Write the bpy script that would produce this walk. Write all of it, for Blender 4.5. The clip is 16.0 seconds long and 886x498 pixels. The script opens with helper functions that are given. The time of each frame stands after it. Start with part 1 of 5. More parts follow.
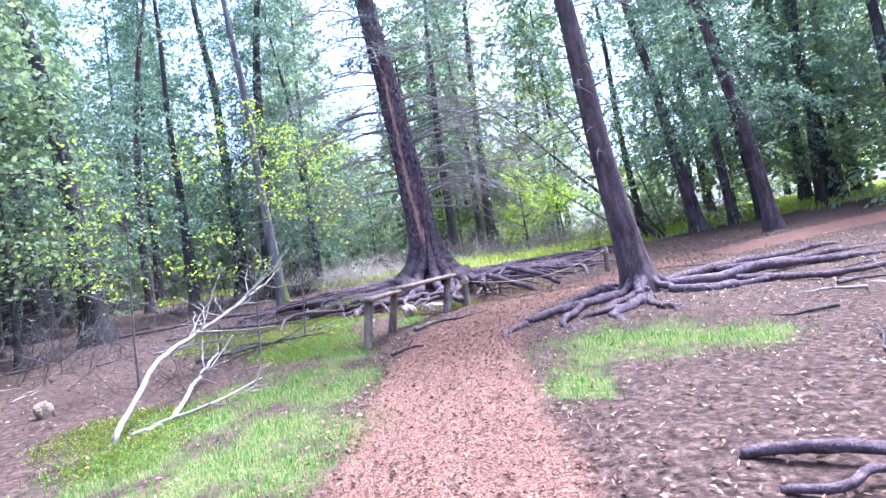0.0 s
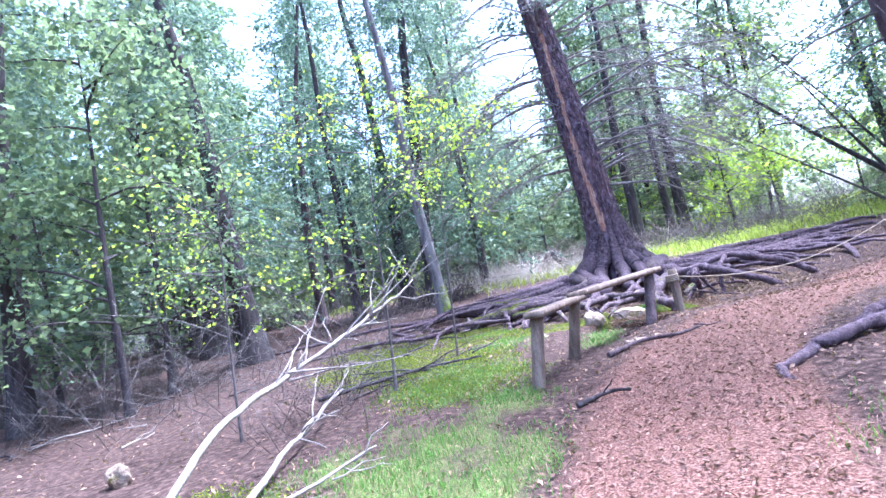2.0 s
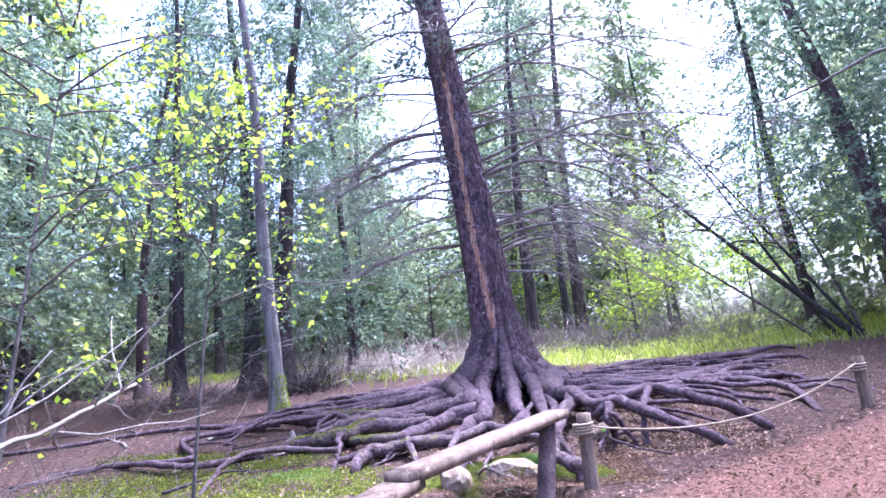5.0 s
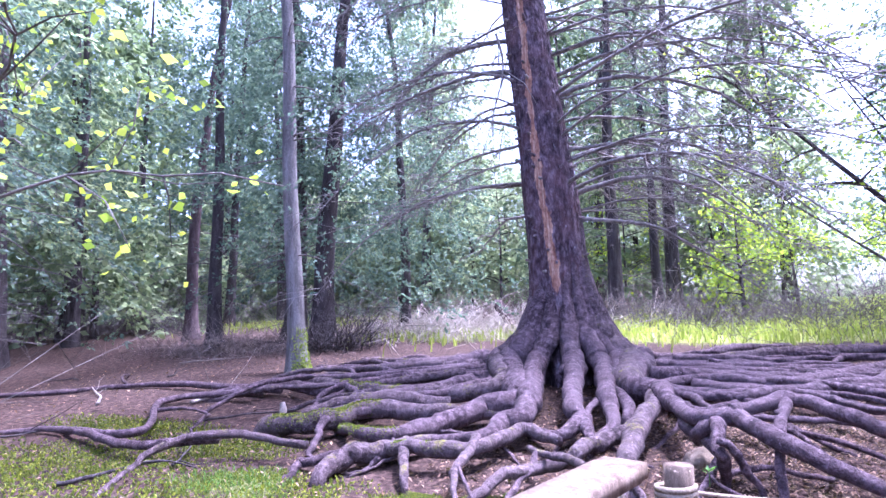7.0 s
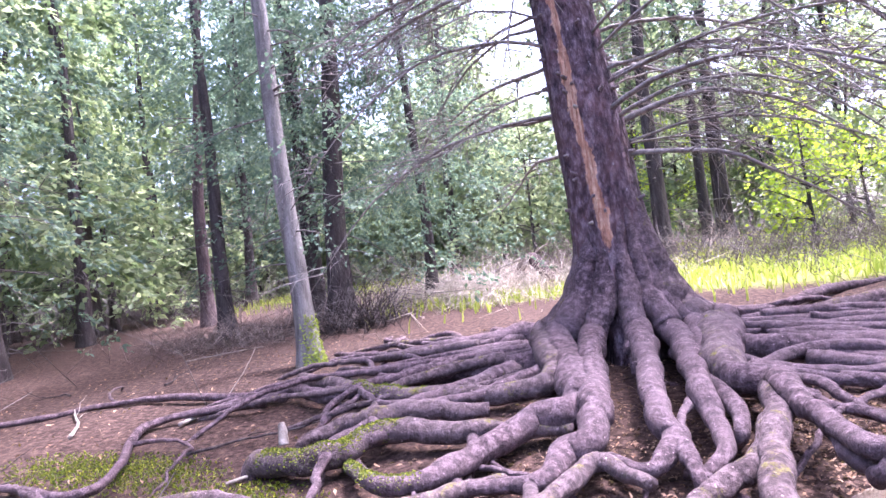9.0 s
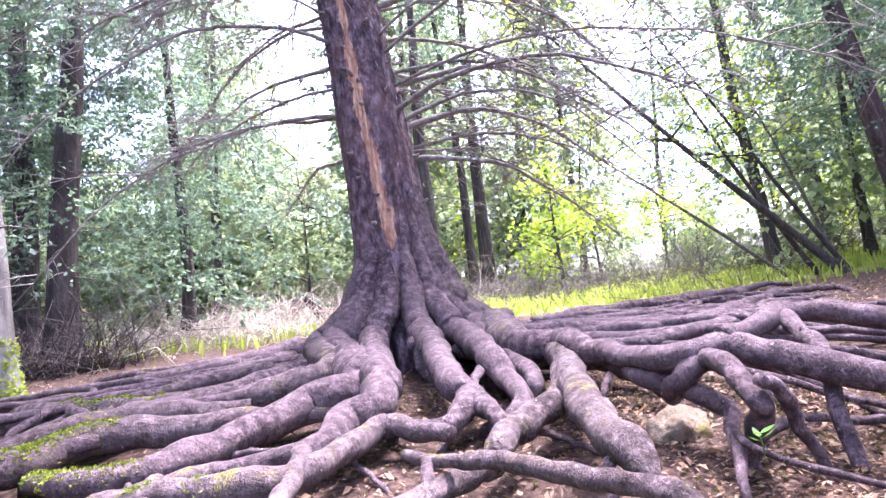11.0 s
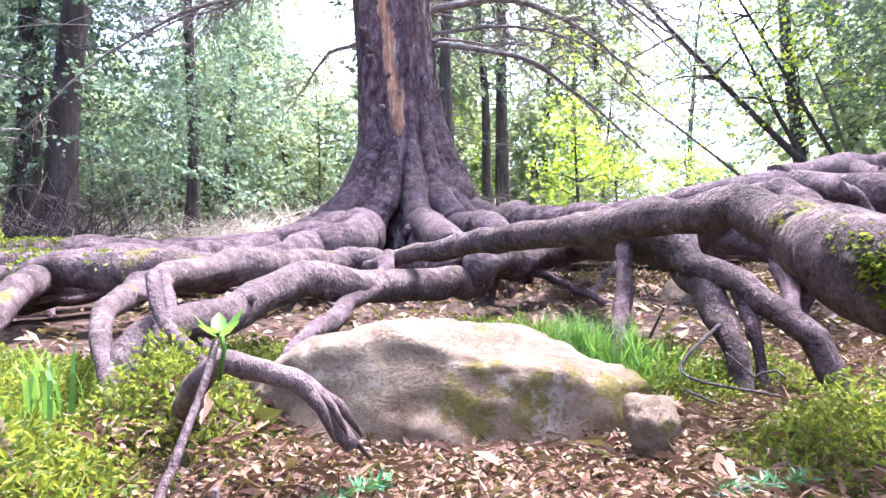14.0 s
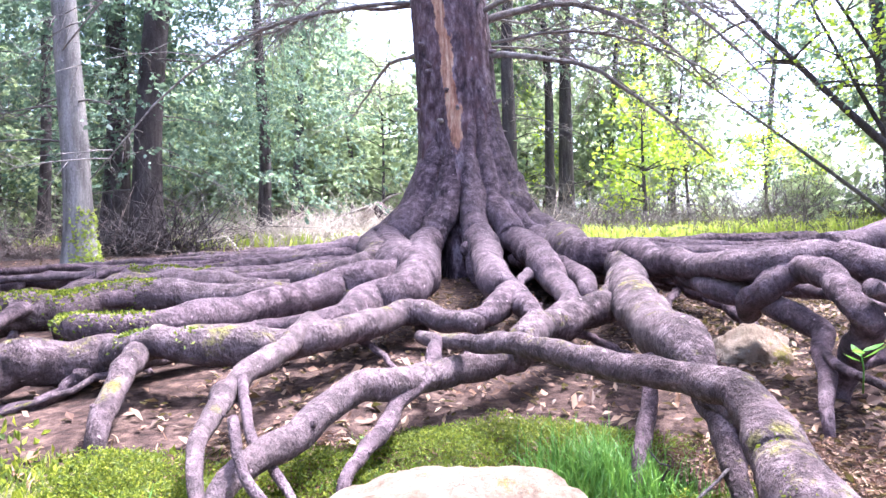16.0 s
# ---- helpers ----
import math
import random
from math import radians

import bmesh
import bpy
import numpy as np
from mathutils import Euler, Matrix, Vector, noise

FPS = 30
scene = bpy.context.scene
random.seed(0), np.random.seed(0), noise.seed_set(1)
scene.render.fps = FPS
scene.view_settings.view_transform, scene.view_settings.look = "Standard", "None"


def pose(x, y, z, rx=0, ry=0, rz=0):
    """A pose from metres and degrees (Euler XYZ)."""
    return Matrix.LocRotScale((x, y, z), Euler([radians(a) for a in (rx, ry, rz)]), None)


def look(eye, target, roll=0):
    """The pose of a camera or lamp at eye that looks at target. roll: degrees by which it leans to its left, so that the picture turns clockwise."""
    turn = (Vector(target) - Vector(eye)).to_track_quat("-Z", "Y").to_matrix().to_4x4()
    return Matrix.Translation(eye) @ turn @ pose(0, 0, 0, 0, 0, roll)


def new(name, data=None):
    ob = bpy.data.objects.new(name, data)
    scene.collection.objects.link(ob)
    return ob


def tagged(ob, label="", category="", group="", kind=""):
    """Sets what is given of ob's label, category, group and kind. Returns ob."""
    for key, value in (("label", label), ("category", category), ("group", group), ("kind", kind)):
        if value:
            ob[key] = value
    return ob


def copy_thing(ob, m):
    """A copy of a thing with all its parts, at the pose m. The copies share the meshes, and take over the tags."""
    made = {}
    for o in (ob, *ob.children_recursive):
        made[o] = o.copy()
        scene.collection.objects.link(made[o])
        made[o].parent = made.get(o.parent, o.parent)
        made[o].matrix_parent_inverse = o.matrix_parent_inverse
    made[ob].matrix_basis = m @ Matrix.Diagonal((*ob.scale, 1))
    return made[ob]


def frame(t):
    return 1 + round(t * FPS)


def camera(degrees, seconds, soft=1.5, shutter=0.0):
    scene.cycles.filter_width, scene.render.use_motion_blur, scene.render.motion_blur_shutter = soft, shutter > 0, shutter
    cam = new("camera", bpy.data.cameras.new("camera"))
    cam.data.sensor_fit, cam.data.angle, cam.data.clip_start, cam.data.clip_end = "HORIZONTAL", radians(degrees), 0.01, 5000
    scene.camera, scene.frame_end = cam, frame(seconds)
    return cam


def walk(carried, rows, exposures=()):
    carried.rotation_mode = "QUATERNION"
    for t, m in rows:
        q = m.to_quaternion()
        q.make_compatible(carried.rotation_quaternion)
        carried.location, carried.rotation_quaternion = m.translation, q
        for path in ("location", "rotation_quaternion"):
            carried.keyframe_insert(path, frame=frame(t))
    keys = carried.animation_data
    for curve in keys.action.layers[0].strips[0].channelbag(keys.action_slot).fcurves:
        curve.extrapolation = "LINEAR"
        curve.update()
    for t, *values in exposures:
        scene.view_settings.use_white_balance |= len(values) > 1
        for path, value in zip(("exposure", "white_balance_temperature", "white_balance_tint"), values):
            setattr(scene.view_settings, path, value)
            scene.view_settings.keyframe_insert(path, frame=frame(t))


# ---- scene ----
cam = camera(75.6, 16.0)
PATH = [
    (0, (-0.03, 0.073, 1.524), (-0.027, 2.07, 1.634), -8.9),
    (0.5, (-0.089, 0.851, 1.568), (-0.246, 2.834, 1.769), -9.9),
    (1, (-0.208, 1.53, 1.628), (-0.501, 3.501, 1.808), -10.6),
    (1.5, (-0.307, 2.153, 1.669), (-0.737, 4.101, 1.811), -10.8),
    (2, (-0.296, 2.711, 1.635), (-0.872, 4.615, 1.841), -11.4),
    (2.5, (-0.411, 3.317, 1.626), (-0.937, 5.217, 1.961), -13.4),
    (3, (-0.33, 3.807, 1.683), (-0.619, 5.737, 2.123), -17.4),
    (3.5, (-0.304, 4.209, 1.732), (-0.612, 6.133, 2.183), -18.8),
    (6, (-0.084, 7.252, 2.135), (-0.274, 9.21, 2.497), 2.8),
    (6.5, (-0.029, 7.813, 2.121), (-0.369, 9.763, 2.407), 0.3),
    (7, (0.016, 8.319, 2.119), (-0.497, 10.23, 2.411), -1.2),
    (7.5, (-0.046, 8.856, 2.141), (-0.716, 10.717, 2.441), -2.8),
    (8, (-0.097, 9.307, 2.183), (-0.885, 11.123, 2.473), -4.9),
    (9.3, (-0.36, 9.9, 2.5), (-0.9, 11.82, 2.6), -7.5),
    (10.5, (-0.537, 10.287, 1.758), (-0.642, 12.261, 2.062), -9.0),
    (11, (-0.508, 10.455, 1.706), (-0.342, 12.428, 1.993), -7.3),
    (11.5, (-0.46, 10.69, 1.489), (-0.119, 12.637, 1.791), -4.1),
    (12, (-0.421, 10.839, 1.312), (-0.006, 12.779, 1.569), -1.7),
    (12.5, (-0.403, 10.912, 1.211), (0.039, 12.856, 1.365), -1.9),
    (13, (-0.397, 10.93, 1.17), (0.054, 12.876, 1.265), -2.2),
    (13.5, (-0.418, 10.954, 1.16), (-0.034, 12.913, 1.274), -1.0),
    (14, (-0.409, 10.983, 1.16), (-0.307, 12.976, 1.294), -1.2),
    (14.5, (-0.407, 10.963, 1.165), (-0.448, 12.958, 1.308), -0.8),
    (15, (-0.395, 10.983, 1.171), (-0.383, 12.977, 1.32), -1.8),
    (15.5, (-0.398, 10.939, 1.259), (-0.332, 12.935, 1.366), -0.9),
    (16, (-0.343, 10.828, 1.485), (-0.468, 12.823, 1.547), -1.3),
]
walk(cam, [(t, look(eye, target, roll)) for t, eye, target, roll in PATH], [(0.0, 2.64, 4850, 17), (0.5, 2.68, 4750, 17), (1.5, 2.68, 4750, 18), (2.0, 2.82, 4700, 18), (2.6, 2.78, 4650, 26), (3.1, 2.74, 4600, 32), (3.7, 2.66, 4550, 35), (6.2, 2.65, 5250, 29), (7.0, 2.76, 4850, 37), (8.2, 2.95, 5350, 36), (10.5, 3.28, 5600, 28), (11.4, 3.34, 5650, 26), (12.2, 3.08, 5700, 24), (13.0, 2.95, 5800, 21), (14.0, 3.28, 5600, 19), (16.0, 3.3, 5450, 20)])

# ---- sky and sun ----
SUN_UP, SUN_TURN = 70.0, 50.0
world = bpy.data.worlds.new("sky")
scene.world = world
world.use_nodes = True
wn = world.node_tree.nodes
sky = wn.new("ShaderNodeTexSky")
sky.sky_type, sky.sun_disc = "NISHITA", False
sky.sun_elevation, sky.sun_rotation = radians(SUN_UP), radians(SUN_TURN)
sky.air_density, sky.dust_density, sky.ozone_density = 1.0, 7.0, 0.4
wn["Background"].inputs["Strength"].default_value = 0.15
world.node_tree.links.new(sky.outputs[0], wn["Background"].inputs["Color"])
sun_data = bpy.data.lights.new("sun", "SUN")
sun_data.energy, sun_data.angle, sun_data.color = 2.6, radians(9), (1.0, 0.95, 0.88)
sun = new("sun", sun_data)
sun.rotation_euler = (radians(90 - SUN_UP), 0, radians(180 - SUN_TURN))  # high, ahead and to the right


# ---- materials ----
def material(name, rough=0.85, spec=0.25):
    m = bpy.data.materials.new(name)
    m.use_nodes = True
    b = m.node_tree.nodes["Principled BSDF"]
    b.inputs["Roughness"].default_value = rough
    b.inputs["Specular IOR Level"].default_value = spec
    return m, m.node_tree, b


def node(nt, kind, **values):
    n = nt.nodes.new(kind)
    for k, v in values.items():
        n.inputs[k].default_value = v
    return n


def coords(nt, scale=(1, 1, 1)):
    c = nt.nodes.new("ShaderNodeTexCoord")
    mp = nt.nodes.new("ShaderNodeMapping")
    mp.inputs["Scale"].default_value = scale
    nt.links.new(c.outputs["Object"], mp.inputs[0])
    return mp.outputs[0]


def noise_fac(nt, vec, scale, detail=6, rough=0.6):
    n = node(nt, "ShaderNodeTexNoise", Scale=scale, Detail=detail, Roughness=rough)
    nt.links.new(vec, n.inputs["Vector"])
    return n.outputs["Fac"]


def ramp(nt, fac, stops):
    r = nt.nodes.new("ShaderNodeValToRGB")
    while len(r.color_ramp.elements) < len(stops):
        r.color_ramp.elements.new(0.5)
    for e, (p, c) in zip(r.color_ramp.elements, stops):
        e.position, e.color = p, (*c, 1)
    nt.links.new(fac, r.inputs[0])
    return r.outputs[0]


def blend(nt, fac, a, b, kind="MIX"):
    m = nt.nodes.new("ShaderNodeMix")
    m.data_type, m.blend_type = "RGBA", kind
    if isinstance(fac, float):
        m.inputs[0].default_value = fac
    else:
        nt.links.new(fac, m.inputs[0])
    for sock, v in ((m.inputs[6], a), (m.inputs[7], b)):
        if isinstance(v, tuple):
            sock.default_value = (*v, 1)
        else:
            nt.links.new(v, sock)
    return m.outputs[2]


def bump(nt, bsdf, fac, strength, dist):
    b = node(nt, "ShaderNodeBump", Strength=strength, Distance=dist)
    nt.links.new(fac, b.inputs["Height"])
    nt.links.new(b.outputs[0], bsdf.inputs["Normal"])


def sharpen(nt, fac, lo, hi):
    r = node(nt, "ShaderNodeMapRange")
    r.inputs["From Min"].default_value, r.inputs["From Max"].default_value = lo, hi
    nt.links.new(fac, r.inputs["Value"])
    return r.outputs[0]


def attribute(nt, name):
    a = nt.nodes.new("ShaderNodeAttribute")
    a.attribute_name = name
    sp = nt.nodes.new("ShaderNodeSeparateColor")
    nt.links.new(a.outputs["Color"], sp.inputs[0])
    return sp.outputs


def bark_material(name, dark, mid, light, scale=9.0, stretch=0.22, deep=0.02, moss=None, moss_amount=0.62):
    m, nt, b = material(name, 0.9, 0.2)
    v = coords(nt, (1, 1, stretch))
    f = noise_fac(nt, v, scale, 8, 0.68)
    col = ramp(nt, f, [(0.36, dark), (0.5, mid), (0.65, light)])
    big = noise_fac(nt, coords(nt), 1.3, 3, 0.5)
    col = blend(nt, sharpen(nt, big, 0.35, 0.75), col, blend(nt, 0.5, col, light), "MIX")
    spots = noise_fac(nt, coords(nt), 38, 2, 0.5)
    col = blend(nt, sharpen(nt, spots, 0.68, 0.76), col, tuple(min(1, 1.9 * c) for c in light))
    if moss:
        mf = noise_fac(nt, coords(nt), 5.5, 10, 0.78)
        g = nt.nodes.new("ShaderNodeNewGeometry")
        sp = nt.nodes.new("ShaderNodeSeparateXYZ")
        nt.links.new(g.outputs["Normal"], sp.inputs[0])
        ad = nt.nodes.new("ShaderNodeMath")
        ad.operation = "MULTIPLY_ADD"
        ad.inputs[1].default_value = 0.06
        nt.links.new(sp.outputs[2], ad.inputs[0])
        nt.links.new(mf, ad.inputs[2])
        col = blend(nt, sharpen(nt, ad.outputs[0], moss_amount - 0.03, moss_amount + 0.1), col, blend(nt, noise_fac(nt, coords(nt), 70, 4, 0.7), moss, tuple(2.2 * c for c in moss)))
    flake = noise_fac(nt, coords(nt, (1, 1, 0.6)), scale * 5, 5, 0.65)
    col = blend(nt, sharpen(nt, flake, 0.3, 0.5), blend(nt, 0.6, col, dark), col)
    col = blend(nt, sharpen(nt, flake, 0.6, 0.75), col, light)
    scales = noise_fac(nt, coords(nt, (1, 1, 0.8)), scale * 17, 4, 0.7)
    col = blend(nt, sharpen(nt, scales, 0.36, 0.48), blend(nt, 0.65, col, dark), col)
    col = blend(nt, sharpen(nt, scales, 0.6, 0.72), col, blend(nt, 0.5, col, light))
    nt.links.new(col, b.inputs["Base Color"])
    both = nt.nodes.new("ShaderNodeMath")
    both.operation = "MULTIPLY_ADD"
    both.inputs[1].default_value = 0.45
    nt.links.new(flake, both.inputs[0])
    nt.links.new(f, both.inputs[2])
    bump(nt, b, both.outputs[0], 1.0, deep)
    return m


def leaf_material(name, a, b_col, c, glow=0.45, shine=(0.5, 0.62, 0.1), share=0.35):
    m, nt, b = material(name, 0.55, 0.3)
    g = nt.nodes.new("ShaderNodeNewGeometry")
    col = ramp(nt, g.outputs["Random Per Island"], [(0.1, a), (0.5, b_col), (0.95, c)])
    big = noise_fac(nt, coords(nt), 0.6, 2, 0.5)
    col = blend(nt, sharpen(nt, big, 0.3, 0.7), blend(nt, 0.55, col, a), col)
    nt.links.new(col, b.inputs["Base Color"])
    tr = nt.nodes.new("ShaderNodeBsdfTranslucent")
    nt.links.new(blend(nt, share, col, shine), tr.inputs[0])
    mx = nt.nodes.new("ShaderNodeMixShader")
    mx.inputs[0].default_value = glow
    nt.links.new(b.outputs[0], mx.inputs[1])
    nt.links.new(tr.outputs[0], mx.inputs[2])
    nt.links.new(mx.outputs[0], nt.nodes["Material Output"].inputs[0])
    return m


MOSS = (0.125, 0.12, 0.012)
bark_spruce = bark_material("spruce_bark", (0.05, 0.035, 0.04), (0.15, 0.11, 0.115), (0.3, 0.25, 0.25), 11, 0.4)
bark_root = bark_material("root_bark", (0.018, 0.012, 0.014), (0.078, 0.05, 0.06), (0.2, 0.146, 0.162), 16, 1.0, 0.03, MOSS, 0.73)
bark_mossroot = bark_material("mossy_root_bark", (0.018, 0.012, 0.013), (0.077, 0.052, 0.058), (0.195, 0.146, 0.155), 16, 1.0, 0.03, MOSS, 0.63)
bark_dark = bark_material("dark_bark", (0.018, 0.014, 0.015), (0.05, 0.04, 0.042), (0.105, 0.09, 0.09), 10, 0.15)
bark_grey = bark_material("grey_bark", (0.06, 0.052, 0.05), (0.155, 0.142, 0.138), (0.27, 0.25, 0.245), 9, 0.12)
bark_red = bark_material("reddish_bark", (0.028, 0.018, 0.02), (0.078, 0.052, 0.055), (0.16, 0.12, 0.125), 10, 0.25)
dead_wood = bark_material("bleached_wood", (0.1, 0.08, 0.07), (0.24, 0.205, 0.18), (0.4, 0.36, 0.33), 8, 0.3, 0.006)
twig_grey = bark_material("grey_twig", (0.045, 0.038, 0.036), (0.1, 0.086, 0.082), (0.19, 0.17, 0.165), 12, 1.0, 0.003)
limb_mat = bark_material("dead_limb", (0.08, 0.068, 0.064), (0.19, 0.165, 0.155), (0.33, 0.3, 0.29), 12, 1.0, 0.003)
reed_mat = bark_material("bleached_reed", (0.22, 0.18, 0.15), (0.42, 0.36, 0.31), (0.6, 0.54, 0.48), 5, 1.0, 0.003)
brush_mat = bark_material("dry_brush", (0.09, 0.066, 0.06), (0.2, 0.155, 0.14), (0.33, 0.27, 0.24), 5, 1.0, 0.003)
plank_mat = bark_material("weathered_plank", (0.07, 0.048, 0.034), (0.17, 0.122, 0.09), (0.28, 0.215, 0.17), 14, 0.15, 0.004)
rope_mat = bark_material("rope_fibre", (0.14, 0.105, 0.07), (0.27, 0.21, 0.15), (0.4, 0.33, 0.25), 60, 1.0, 0.003)
leaf_cedar = leaf_material("cedar_leaf", (0.045, 0.085, 0.07), (0.11, 0.17, 0.13), (0.2, 0.26, 0.16), 0.48, (0.3, 0.42, 0.22), 0.3)
# background leaves, with haze put into the colour: paler and more translucent
leaf_far_hazed = leaf_material("hazed_distant_leaf", (0.13, 0.18, 0.12), (0.25, 0.31, 0.18), (0.38, 0.43, 0.22), 0.6, (0.55, 0.65, 0.3), 0.4)
leaf_wood = leaf_material("wood_leaf", (0.055, 0.09, 0.06), (0.115, 0.165, 0.09), (0.21, 0.26, 0.11), 0.5, (0.4, 0.52, 0.18), 0.3)
leaf_spring = leaf_material("spring_leaf", (0.2, 0.34, 0.02), (0.38, 0.5, 0.03), (0.55, 0.6, 0.05), 0.5)
grass_mat = leaf_material("grass_blade", (0.035, 0.11, 0.012), (0.075, 0.2, 0.03), (0.16, 0.27, 0.055), 0.4, (0.4, 0.65, 0.1), 0.3)
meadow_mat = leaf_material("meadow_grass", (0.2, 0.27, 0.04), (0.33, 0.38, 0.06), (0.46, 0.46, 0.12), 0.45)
moss_mat = leaf_material("moss_frond", (0.025, 0.045, 0.004), (0.105, 0.14, 0.007), (0.29, 0.31, 0.018), 0.35)
litter_mat = leaf_material("leaf_litter", (0.06, 0.027, 0.018), (0.19, 0.1, 0.062), (0.44, 0.29, 0.19), 0.1)
chip_mat = leaf_material("bark_chip", (0.06, 0.024, 0.017), (0.135, 0.062, 0.042), (0.3, 0.175, 0.125), 0.05)


def ground_material():
    m, nt, b = material("forest_floor", 0.95, 0.15)
    v = coords(nt)
    r, g, bl = attribute(nt, "zone")[:3]
    f = noise_fac(nt, v, 16, 9, 0.72)
    fine = noise_fac(nt, v, 60, 5, 0.7)
    soil = ramp(nt, f, [(0.38, (0.015, 0.0085, 0.007)), (0.5, (0.047, 0.028, 0.023)), (0.63, (0.115, 0.075, 0.06))])
    chips = ramp(nt, fine, [(0.38, (0.045, 0.019, 0.014)), (0.5, (0.115, 0.056, 0.041)), (0.62, (0.23, 0.14, 0.105))])
    turf = ramp(nt, fine, [(0.38, (0.028, 0.035, 0.01)), (0.5, (0.08, 0.098, 0.025)), (0.62, (0.185, 0.165, 0.075))])
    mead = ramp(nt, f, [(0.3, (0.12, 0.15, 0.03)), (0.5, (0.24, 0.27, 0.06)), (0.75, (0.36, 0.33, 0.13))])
    ragged = noise_fac(nt, v, 3.2, 9, 0.78)

    def edge(z):
        ad = nt.nodes.new("ShaderNodeMath")
        ad.operation = "ADD"
        nt.links.new(z, ad.inputs[0])
        nt.links.new(ragged, ad.inputs[1])
        return sharpen(nt, ad.outputs[0], 0.88, 1.18)

    col = blend(nt, edge(g), soil, turf)
    col = blend(nt, edge(r), col, chips)
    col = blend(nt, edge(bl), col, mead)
    nt.links.new(col, b.inputs["Base Color"])
    bump(nt, b, fine, 0.8, 0.02)
    return m


def stone_material():
    m, nt, b = material("lichened_stone", 0.88, 0.25)
    v = coords(nt)
    f = noise_fac(nt, v, 14, 10, 0.72)
    col = ramp(nt, f, [(0.34, (0.12, 0.08, 0.055)), (0.43, (0.25, 0.185, 0.135)), (0.54, (0.32, 0.25, 0.19)), (0.66, (0.38, 0.315, 0.25))])
    blot = noise_fac(nt, v, 4.5, 8, 0.7)
    col = blend(nt, sharpen(nt, blot, 0.52, 0.64), col, blend(nt, 0.5, col, (0.36, 0.2, 0.14)))
    pale = noise_fac(nt, v, 9.0, 6, 0.65)
    col = blend(nt, sharpen(nt, pale, 0.58, 0.64), col, (0.47, 0.42, 0.36))
    mf = noise_fac(nt, v, 5.0, 10, 0.75)
    col = blend(nt, sharpen(nt, mf, 0.56, 0.6), col, blend(nt, noise_fac(nt, v, 90, 3, 0.6), (0.11, 0.09, 0.02), (0.3, 0.25, 0.07)))
    grit = noise_fac(nt, v, 150, 4, 0.7)
    col = blend(nt, sharpen(nt, grit, 0.54, 0.66), col, (0.2, 0.15, 0.115))
    nt.links.new(col, b.inputs["Base Color"])
    bump(nt, b, noise_fac(nt, v, 26, 10, 0.78), 1.0, 0.035)
    return m


def trunk_material():
    """Spruce bark with a strip of bare red-brown wood where the bark has fallen off."""
    m, nt, b = material("spruce_bark_with_wound", 0.9, 0.2)
    v = coords(nt, (1, 1, 0.45))
    f = noise_fac(nt, v, 13, 9, 0.7)
    vo = node(nt, "ShaderNodeTexVoronoi", Scale=24.0)
    nt.links.new(v, vo.inputs["Vector"])
    col = ramp(nt, f, [(0.36, (0.018, 0.012, 0.017)), (0.5, (0.085, 0.058, 0.072)), (0.64, (0.23, 0.18, 0.205))])
    patch = noise_fac(nt, coords(nt), 2.2, 5, 0.6)
    col = blend(nt, sharpen(nt, patch, 0.42, 0.66), col, blend(nt, 0.4, col, (0.2, 0.105, 0.105)))
    wood = ramp(nt, noise_fac(nt, coords(nt, (1, 1, 0.12)), 20, 8, 0.7), [(0.3, (0.14, 0.06, 0.045)), (0.48, (0.36, 0.19, 0.13)), (0.65, (0.58, 0.4, 0.29))])
    wound = attribute(nt, "zone")[0]
    ad = nt.nodes.new("ShaderNodeMath")
    ad.operation = "MULTIPLY_ADD"
    nt.links.new(noise_fac(nt, coords(nt, (1, 1, 0.4)), 7, 6, 0.7), ad.inputs[0])
    ad.inputs[1].default_value = 2.3
    nt.links.new(wound, ad.inputs[2])
    col = blend(nt, sharpen(nt, ad.outputs[0], 1.84, 1.93), col, wood)
    pale = noise_fac(nt, coords(nt, (1, 1, 0.3)), 17, 4, 0.6)
    col = blend(nt, sharpen(nt, pale, 0.68, 0.74), col, (0.36, 0.33, 0.36))
    nt.links.new(col, b.inputs["Base Color"])
    hs = nt.nodes.new("ShaderNodeMath")
    hs.operation = "MULTIPLY_ADD"
    nt.links.new(vo.outputs["Distance"], hs.inputs[0])
    hs.inputs[1].default_value = 0.6
    nt.links.new(f, hs.inputs[2])
    bump(nt, b, hs.outputs[0], 1.0, 0.05)
    return m


ground_mat, stone_mat, main_bark = ground_material(), stone_material(), trunk_material()


# ---- builders ----
def soft(a, b, x):
    t = np.clip((x - a) / (b - a), 0, 1)
    return t * t * (3 - 2 * t)


